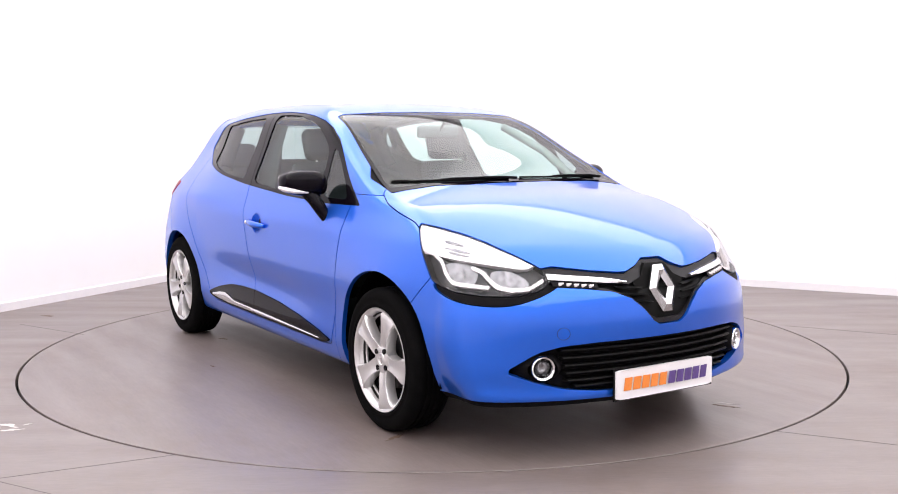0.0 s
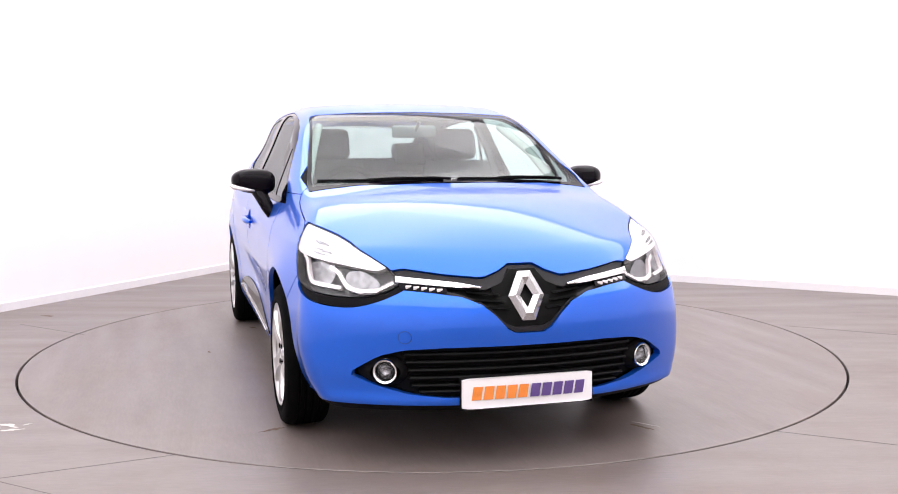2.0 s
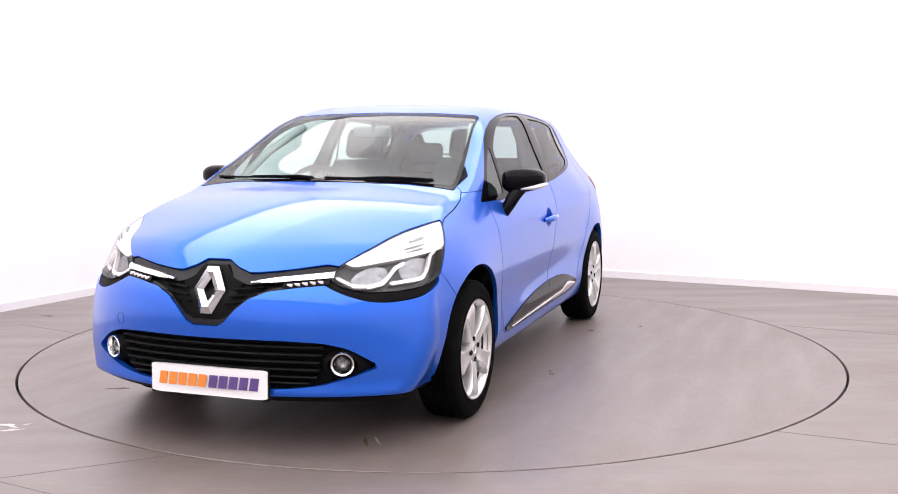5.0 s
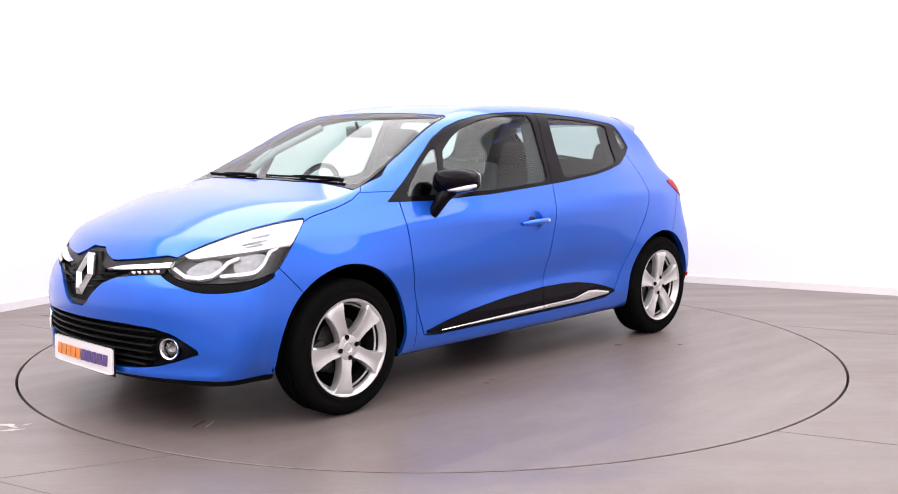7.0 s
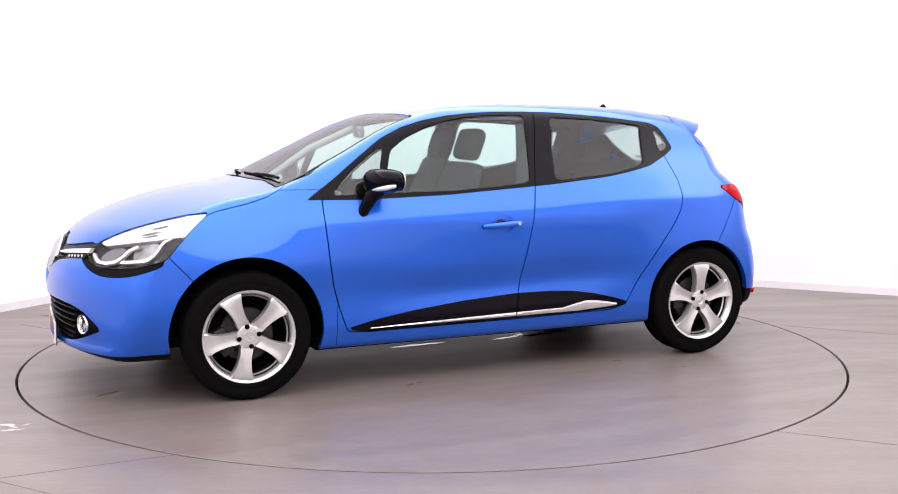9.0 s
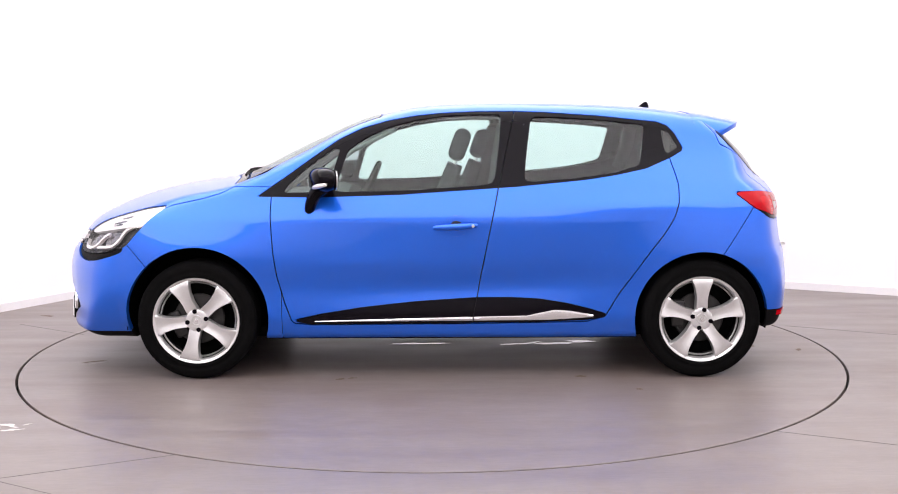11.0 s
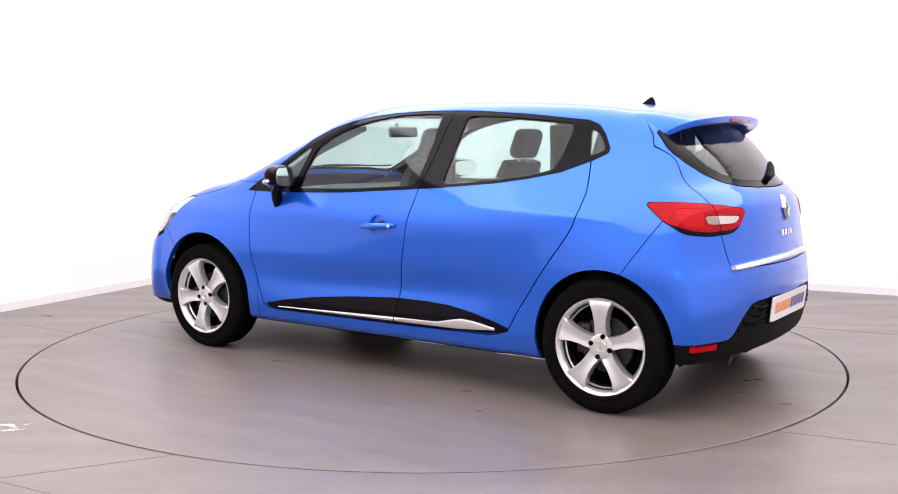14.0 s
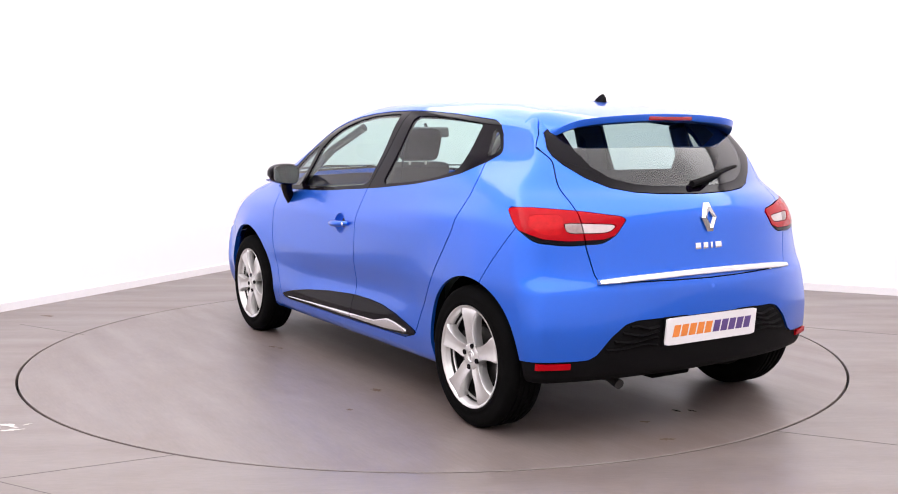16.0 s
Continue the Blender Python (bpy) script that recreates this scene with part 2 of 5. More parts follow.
ROOF_X = (-1.9, -1.5, -1.27, -0.99, -0.67, -0.3, 0.1, 0.4, 0.8, 1.12, 1.22, 1.5, 1.8, 2.0, 2.12)
ROOF_Z = (1.250, 1.344, 1.385, 1.415, 1.429, 1.433, 1.421, 1.364, 1.197, 1.045, 1.020, 0.978, 0.893, 0.789, 0.680)
CROWN_X = (-1.5, -1.0, 0.0, 0.35, 0.8, 1.1, 1.3, 1.8, 2.1)
CROWN_K = (0.126, 0.099, 0.081, 0.097, 0.145, 0.117, 0.120, 0.239, 0.207)
FRONT_Z = (0.12, 0.20, 0.245, 0.285, 0.38, 0.53, 0.62, 0.70, 0.78, 1.0)
FRONT_X = (2.006, 2.069, 2.121, 2.117, 2.133, 2.147, 2.131, 2.077, 2.037, 1.902)
REAR_Z = (0.15, 0.24, 0.36, 0.5, 0.62, 0.68, 0.80, 0.92, 0.985, 1.03, 1.12, 1.30, 1.45)
REAR_X = (-1.784, -1.838, -1.871, -1.883, -1.881, -1.866, -1.852, -1.839, -1.804, -1.751, -1.681, -1.498, -1.359)
# how far the nose and the tail bow back towards the sides, by height
BOW_Z, BOW_F = (0.30, 0.50, 0.66, 0.78, 0.90), (0.33, 0.41, 0.455, 0.485, 0.45)
TAIL_Z, TAIL_F = (0.300, 0.500, 0.720, 0.900, 1.020, 1.200), (0.169, 0.199, 0.270, 0.297, 0.440, 0.324)
_fx = np.linspace(-1.95, 2.2, 3000)
_fz = np.linspace(0.05, 1.6, 2000)
T_ROOF, T_CROWN = pchip(ROOF_X, ROOF_Z, _fx), pchip(CROWN_X, CROWN_K, _fx)
for _ in range(3):
    T_ROOF = np.convolve(np.pad(T_ROOF, 20, mode="edge"), np.ones(41) / 41, "valid")
T_BOW, T_TAIL = pchip(BOW_Z, BOW_F, _fz), pchip(TAIL_Z, TAIL_F, _fz)
T_BOW, T_TAIL = (np.convolve(np.pad(c, 60, mode="edge"), np.ones(121) / 121, "valid") for c in (T_BOW, T_TAIL))
T_FRONT, T_REAR = pchip(FRONT_Z, FRONT_X, _fz), pchip(REAR_Z, REAR_X, _fz)
for _ in range(2):
    T_REAR = np.convolve(np.pad(T_REAR, 12, mode="edge"), np.ones(25) / 25, "valid")
    T_FRONT = np.convolve(np.pad(T_FRONT, 15, mode="edge"), np.ones(31) / 31, "valid")


def soft_max(a, b, k):
    h = np.maximum(k - np.abs(a - b), 0) / k
    return np.maximum(a, b) + h * h * k * 0.25


def form(p):
    """Below zero inside the car's outer form."""
    x, y, z = p[:, 0], np.abs(p[:, 1]), p[:, 2]
    haunch = 0.015 * np.exp(-((z - 0.895) / 0.048) ** 2) * np.exp(-((x + 1.05) / 0.45) ** 2)
    scallop = 0.013 * np.exp(-((z - 0.47 + 0.05 * x) / 0.085) ** 2) * np.exp(-((x + 0.10) / 0.62) ** 4)
    side = y - grid_value(SIDE_GRID, x, z) - haunch + scallop
    top = (z - np.interp(x, _fx, T_ROOF) + np.interp(x, _fx, T_CROWN) * y * y) * 0.93
    front = x - np.interp(z, _fz, T_FRONT) + np.interp(z, _fz, T_BOW) * y ** 2 + 0.19 * y ** 4
    rear = np.interp(z, _fz, T_REAR) - x + np.interp(z, _fz, T_TAIL) * y ** 2 + 0.12 * y ** 4
    low = np.interp(x, [-1.9, -1.55, -1.2, 1.3, 1.65], [0.252, 0.240, 0.192, 0.192, 0.192]) - z
    k_top = np.interp(z, [0.8, 1.0, 1.2, 1.35], [0.05, 0.05, 0.07, 0.09])
    f = soft_max(side, top, k_top)
    f = soft_max(f, front, 0.06)
    f = soft_max(f, rear, 0.06)
    return soft_max(f, low, 0.05)


def cast_form(offset=0.0, nx=200, nc=80, nv=170, z0=0.62):
    """The left half of the form as a grid of points with normals."""
    xs = np.concatenate([np.full(nc, -1.30), np.linspace(-1.30, 1.42, nx), np.full(nc, 1.42)])
    ph = np.radians(np.concatenate([np.linspace(-90, 0, nc, endpoint=False), np.zeros(nx), np.linspace(0, 90, nc + 1)[1:]]))
    va = np.radians(np.linspace(90, -90, nv))
    o = np.stack(np.broadcast_arrays(xs[:, None], 0 * va[None], z0 + 0 * va[None]), -1).reshape(-1, 3)
    d = np.stack(np.broadcast_arrays(np.sin(ph)[:, None], np.cos(ph)[:, None] * np.cos(va)[None], np.cos(ph)[:, None] * np.sin(va)[None]), -1).reshape(-1, 3)
    lo, hi = np.full(len(o), 0.02), np.full(len(o), 1.3)
    for _ in range(26):
        mid = (lo + hi) / 2
        inside = form(o + d * mid[:, None]) < offset
        lo, hi = np.where(inside, mid, lo), np.where(inside, hi, mid)
    p = o + d * lo[:, None]
    p[np.abs(p[:, 1]) < 1e-4, 1] = 0.0
    e = 0.002
    n = np.stack([form(p + e * np.eye(3)[i]) - form(p - e * np.eye(3)[i]) for i in range(3)], -1)
    n[p[:, 1] < 1e-6, 1] = 0
    n /= np.linalg.norm(n, axis=1)[:, None] + 1e-9
    m = len(xs)
    i, j = np.meshgrid(np.arange(m - 1), np.arange(nv - 1), indexing="ij")
    a, b, c, e4 = (i * nv + j).ravel(), ((i + 1) * nv + j).ravel(), ((i + 1) * nv + j + 1).ravel(), (i * nv + j + 1).ravel()
    tris = np.concatenate([np.stack([a, c, e4], 1), np.stack([a, b, c], 1)])
    return np.concatenate([p, n], 1), tris


def compact(v, t):
    used, inv = np.unique(t.ravel(), return_inverse=True)
    return v[used], inv.reshape(-1, 3)


def clip(mesh, d):
    """The piece of the mesh where d, given by vertex, is below zero."""
    v, t = mesh
    if len(t) == 0:
        return mesh
    s = d[t] <= 0
    n = s.sum(1)
    keep = [t[n == 3]]
    extra, count, keys = [], len(v), {}

    def cut(a, b):
        lo, hi = np.minimum(a, b), np.maximum(a, b)
        key = lo.astype(np.int64) * len(v) + hi
        u, inv = np.unique(key, return_inverse=True)
        ua, ub = (u // len(v)).astype(int), (u % len(v)).astype(int)
        f = (d[ua] / (d[ua] - d[ub]))[:, None]
        return u, inv, v[ua] * (1 - f) + v[ub] * f

    one, two = t[n == 1], t[n == 2]
    if len(one):
        k = np.argmax(s[n == 1], 1)
        one = np.take_along_axis(one, (k[:, None] + np.arange(3)) % 3, 1)
    if len(two):
        k = np.argmin(s[n == 2], 1)
        two = np.take_along_axis(two, (k[:, None] + np.arange(3)) % 3, 1)
    ea = np.concatenate([one[:, 0], one[:, 0], two[:, 0], two[:, 0]])
    eb = np.concatenate([one[:, 1], one[:, 2], two[:, 1], two[:, 2]])
    if len(ea):
        u, inv, pts = cut(ea, eb)
        ids = inv.ravel() + len(v)
        n1, n2 = len(one), len(two)
        ab1, ac1, ab2, ac2 = ids[:n1], ids[n1:2 * n1], ids[2 * n1:2 * n1 + n2], ids[2 * n1 + n2:]
        keep.append(np.stack([one[:, 0], ab1, ac1], 1))
        keep.append(np.stack([two[:, 1], two[:, 2], ab2], 1))
        keep.append(np.stack([two[:, 2], ac2, ab2], 1))
        v = np.concatenate([v, pts])
    return compact(v, np.concatenate(keep))


def largest(mesh):
    """The largest connected piece of a mesh."""
    v, t = mesh
    label = np.arange(len(v))
    while True:
        low = label[t].min(1)
        new_label = label.copy()
        for i in range(3):
            np.minimum.at(new_label, t[:, i], low)
        if (new_label == label).all():
            break
        label = new_label
    ids, count = np.unique(label[t[:, 0]], return_counts=True)
    return compact(v, t[label[t[:, 0]] == ids[np.argmax(count)]])


def carve(mesh, shape, gap=0.004):
    d = shape(mesh[0])
    return clip(mesh, d + gap / 2), clip(mesh, gap / 2 - d)


def rounded(poly, times=1, cut=0.2):
    for _ in range(times):
        out = []
        for a, b in zip(poly, poly[1:] + poly[:1]):
            out.append((a[0] + (b[0] - a[0]) * cut, a[1] + (b[1] - a[1]) * cut))
            out.append((b[0] + (a[0] - b[0]) * cut, b[1] + (a[1] - b[1]) * cut))
        poly = out
    return poly


def outline(poly, u, w):
    """Signed distance to a polygon, below zero inside."""
    best, inside = np.full(len(u), 1e9), np.zeros(len(u), bool)
    for (ax, ay), (bx, by) in zip(poly, poly[1:] + poly[:1]):
        ex, ey = bx - ax, by - ay
        t = np.clip(((u - ax) * ex + (w - ay) * ey) / (ex * ex + ey * ey + 1e-12), 0, 1)
        best = np.minimum(best, np.hypot(u - ax - t * ex, w - ay - t * ey))
        cross = ((ay > w) != (by > w)) & (u < (bx - ax) * (w - ay) / (by - ay + 1e-12) + ax)
        inside ^= cross
    return np.where(inside, -best, best)


def by_side(poly, low_y=0.3):
    return lambda v: np.maximum(outline(poly, v[:, 0], v[:, 2]), low_y - v[:, 1])


def by_end(poly, front=True, limit=1.2):
    return lambda v: np.maximum(outline(poly, v[:, 1], v[:, 2]), (limit - v[:, 0]) if front else (v[:, 0] + limit))


def by_top(poly, low_z=0.7):
    return lambda v: np.maximum(outline(poly, v[:, 0], v[:, 1]), low_z - v[:, 2])


def by_front_corner(poly):
    return lambda v: np.maximum(outline(poly, 0.7071 * (v[:, 0] - v[:, 1]), v[:, 2]), 1.2 - v[:, 0])


def by_rear_corner(poly):
    return lambda v: np.maximum(outline(poly, 0.7071 * (-v[:, 0] - v[:, 1]), v[:, 2]), v[:, 0] + 1.2)


def panel(name, mesh, mat, parent, label="", which="left", shift=0.0, lip=0.016, dish=None):
    """A sheet cut from the form, with its edges turned inwards."""
    v, t = mesh
    p, n = v[:, :3].copy(), v[:, 3:] / (np.linalg.norm(v[:, 3:], axis=1)[:, None] + 1e-9)
    p = p + n * shift
    if dish is not None:
        p = p - n * dish(v)[:, None]
    if which == "right":
        p, n, t = p * (1, -1, 1), n * (1, -1, 1), t[:, ::-1]
    if which == "both":
        mirror = np.arange(len(p)) + len(p)
        seam = np.abs(p[:, 1]) < 1e-5
        mirror[seam] = np.arange(len(p))[seam]
        t = np.concatenate([t, mirror[t][:, ::-1]])
        p, n = np.concatenate([p, p * (1, -1, 1)]), np.concatenate([n, n * (1, -1, 1)])
        both = compact(np.concatenate([p, n], 1), t)
        p, n, t = both[0][:, :3], both[0][:, 3:], both[1]
    good = (t[:, 0] != t[:, 1]) & (t[:, 1] != t[:, 2]) & (t[:, 0] != t[:, 2])
    t = t[good]
    faces = t
    nn = n
    if lip:
        e = np.concatenate([t[:, [0, 1]], t[:, [1, 2]], t[:, [2, 0]]])
        key = np.minimum(e[:, 0], e[:, 1]).astype(np.int64) * len(p) + np.maximum(e[:, 0], e[:, 1])
        _, first, count = np.unique(key, return_index=True, return_counts=True)
        rim = e[first[count == 1]]
        ids = np.unique(rim)
        at = np.full(len(p), -1)
        at[ids] = np.arange(len(ids))
        base = len(p)
        top_p, low_p = p[ids], p[ids] - n[ids] * lip
        a, b = at[rim[:, 0]] + base, at[rim[:, 1]] + base
        k = len(ids)
        faces = np.concatenate([t, np.stack([b, a, a + k], 1), np.stack([b, a + k, b + k], 1)])
        p = np.concatenate([p, top_p, low_p])
        nn = np.concatenate([n, np.zeros((2 * k, 3))])
    data = bpy.data.meshes.new(name)
    data.from_pydata(p.tolist(), [], faces.tolist())
    data.polygons.foreach_set("use_smooth", np.ones(len(data.polygons), bool))
    data.materials.append(mat)
    data.normals_split_custom_set_from_vertices(nn.tolist())
    data.update()
    ob = new(name, data)
    ob.parent = parent
    if label:
        ob["label"] = label
    return ob


# ---- the setting ----
RING = Vector((0.004, 0.178, 0))
RING_R = 2.295


def build_room():
    def wall(name, a0, b0, a1, b1, normal):
        bm = bmesh.new()
        n = normal * 0.15
        for z0, z1 in ((0.0, ROOM_H),):
            ring0 = [in_room(a0, b0, z0), in_room(a1, b1, z0), in_room(a1, b1, z0) + n, in_room(a0, b0, z0) + n]
            ring1 = [p + Vector((0, 0, z1 - z0)) for p in ring0]
            quad_strip(bm, [ring0, ring1])
        return tagged(part(name, bm, WALL, None, smooth=False), "plain white painted studio wall", "wall", kind="structure")

    wall("wall_north", -0.15, 0, ROOM_W + 0.15, 0, -E2)
    wall("wall_west", 0, 0, 0, ROOM_L, -E1)
    wall("wall_east", ROOM_W, 0, ROOM_W, ROOM_L, E1)
    wall("wall_south", -0.15, ROOM_L, ROOM_W + 0.15, ROOM_L, E2)
    # skirting with a rounded top edge
    for a0, b0, a1, b1, n in ((0.014, 0.0, ROOM_W, 0.0, E2), (0.0, 0.0, 0.0, ROOM_L, E1)):
        bm = bmesh.new()
        rings = []
        for a, b in ((a0, b0), (a1, b1)):
            q = in_room(a, b, 0)
            rings.append([q + n * u + Vector((0, 0, z)) for u, z in ((0.002, 0.0), (0.014, 0.0), (0.014, 0.058), (0.010, 0.066), (0.002, 0.068))])
        quad_strip(bm, rings)
        tagged(part("baseboard", bm, SKIRT, None, smooth=False), "low white painted skirting board along the wall", "skirting", kind="structure")
    bm = bmesh.new()
    ring0 = [in_room(a, b, ROOM_H) for a, b in ((-0.15, -0.15), (ROOM_W + 0.15, -0.15), (ROOM_W + 0.15, ROOM_L + 0.15), (-0.15, ROOM_L + 0.15))]
    quad_strip(bm, [ring0, [p + Vector((0, 0, 0.15)) for p in ring0]])
    tagged(part("ceiling", bm, CEIL, None, smooth=False), "plain white studio ceiling", "ceiling", kind="structure")
    # floor with a round hole for the turntable
    bm = bmesh.new()
    steps, rings = 256, []
    for r, z in ((RING_R + 0.0065, -0.06), (RING_R + 0.0065, -0.002), (RING_R + 0.0085, 0.0), (RING_R + 0.3, 0.0), (4.0, 0.0), (13.0, 0.0)):
        rings.append([RING + Vector((r * math.cos(2 * math.pi * k / steps), r * math.sin(2 * math.pi * k / steps), z)) for k in range(steps)])
    quad_strip(bm, rings, cap=False)
    tagged(part("floor", bm, FLOOR, None), "grey mauve sheet floor covering with faint scuffs", "floor", kind="structure")
    bm = bmesh.new()
    quad_strip(bm, [[RING + Vector((2.6 * math.cos(2 * math.pi * k / 64), 2.6 * math.sin(2 * math.pi * k / 64), z)) for k in range(64)] for z in (-0.12, -0.061)])
    tagged(part("turntable_pit", bm, GAP, None), "black pit under the turntable's edge", "pit", kind="structure")


def build_turntable():
    base = tagged(new("turntable"), "large round grey turntable set flush in the floor", "turntable")
    base.matrix_basis = pose(RING.x, RING.y, 0)
    bm = bmesh.new()
    steps = 256
    rings = [[(r * math.cos(2 * math.pi * k / steps), r * math.sin(2 * math.pi * k / steps), z) for k in range(steps)]
             for r, z in ((RING_R - 0.0065, -0.055), (RING_R - 0.0065, -0.002), (RING_R - 0.0085, 0.0), (1.5, 0.0), (0.7, 0.0), (0.05, 0.0))]
    quad_strip(bm, rings)
    part("platform", bm, DISC, base, sharp=30)
    return base


def build_floor_marks():
    floor = bpy.data.objects["floor"]
    def seam(a, b, wide=0.004):
        a, b = Vector((*a, 0)), Vector((*b, 0))
        d = (b - a).normalized()
        n = Vector((-d.y, d.x, 0)) * wide / 2
        bm = bmesh.new()
        rings = []
        for k in range(25):
            p = a + (b - a) * k / 24 + n * 0.4 * math.sin(k * 2.3)
            rings.append([p - n + Vector((0, 0, 0.0002)), p - n * 0.6 + Vector((0, 0, 0.0012)), p + n * 0.6 + Vector((0, 0, 0.0012)), p + n + Vector((0, 0, 0.0002))])
        quad_strip(bm, rings)
        part("seam", bm, SEAM, floor, "welded joint in the floor covering")
    seam((-3.2, -2.88), (-1.02, -1.885))
    seam((-1.62, -2.16), (-0.6, -2.74))
    seam((1.43, -1.61), (3.4, -2.54))
    seam((-2.75, 0.93), (-2.2, 0.56))
    seam((2.3, 0.75), (3.9, -0.1))
    rnd = random.Random(4)
    def blot(name, x, y, rx, ry, mat, parent, label, turn=0.0, teeth=0.35):
        bm = bmesh.new()
        n = 26
        ring = []
        for k in range(n):
            a = 2 * math.pi * k / n
            r = 1 + teeth * (rnd.random() - 0.5) * 2
            u, v = rx * r * math.cos(a), ry * r * math.sin(a)
            ring.append((x + u * math.cos(turn) - v * math.sin(turn), y + u * math.sin(turn) + v * math.cos(turn)))
        slab(ring, 0.0007, lambda u, v, w: (u, v, 0.0005 + w), bm)
        part(name, bm, mat, parent, label, False)
    for x, y, rx, ry, t in ((-1.84, -1.46, 0.055, 0.014, -0.5), (-1.80, -1.53, 0.045, 0.011, 0.3), (-1.92, -1.50, 0.04, 0.02, 0.1), (-1.77, -1.45, 0.02, 0.006, 0.9)):
        blot("scuff", x, y, rx, ry, SCUFF, floor, "white scuff", t, 0.6)
    blot("stain", -2.68, 1.24, 0.05, 0.02, STAIN, floor, "brown floor mark", -0.2)
    disc = bpy.data.objects["turntable"]
    for x, y, rx, ry, t in ((-0.76, 0.79, 0.028, 0.016, 0.3), (-1.015, 1.06, 0.014, 0.010, 0.0), (0.48, 0.83, 0.022, 0.012, 0.5), (-2.12, 0.155, 0.03, 0.012, 1.1), (-1.88, 0.055, 0.02, 0.01, 0.8),
                            (1.48, -1.12, 0.014, 0.05, 0.4), (1.89, 0.40, 0.05, 0.008, 0.5), (0.42, 0.81, 0.018, 0.008, 0.2), (-0.2, -1.3, 0.02, 0.008, 0.2), (-0.89, -0.985, 0.03, 0.012, 0.4)):
        blot("stain", x, y, rx, ry, STAIN, disc, "brown floor mark", t, 0.5)
    # thin mirror-like patches, added to give bright reflections under the car
    for x, y, rx, ry, t in ((0.11, -0.055, 0.15, 0.018, 0.05), (-0.48, -0.035, 0.09, 0.014, 0.2), (-0.61, -0.09, 0.04, 0.014, 0.4), (-0.72, -0.05, 0.10, 0.025, 0.1), (-0.88, -0.11, 0.09, 0.03, -0.1),
                            (0.71, -0.26, 0.03, 0.02, 0.5), (-1.86, -0.25, 0.02, 0.008, 0.3), (-1.82, -0.19, 0.025, 0.008, 0.1)):
        blot("glint_patch", x, y, rx, ry, GLINT, disc, "mirror-like glint patch on the covering", t, 0.45)
    blot("scuff", 1.86, 0.44, 0.05, 0.005, SCUFF, disc, "pale scuff", 0.6, 0.6)


build_room()
turntable = build_turntable()
build_floor_marks()


# ---- the car ----
car = tagged(new("car"), "bright blue five-door hatchback car with silver alloy wheels", "car")
R_WHEEL = 0.306
AXLE = 1.2945


def circle_cut(cx, cz, r):
    return lambda v: np.maximum(np.hypot(v[:, 0] - cx, v[:, 2] - cz) - r, 0.42 - v[:, 1])


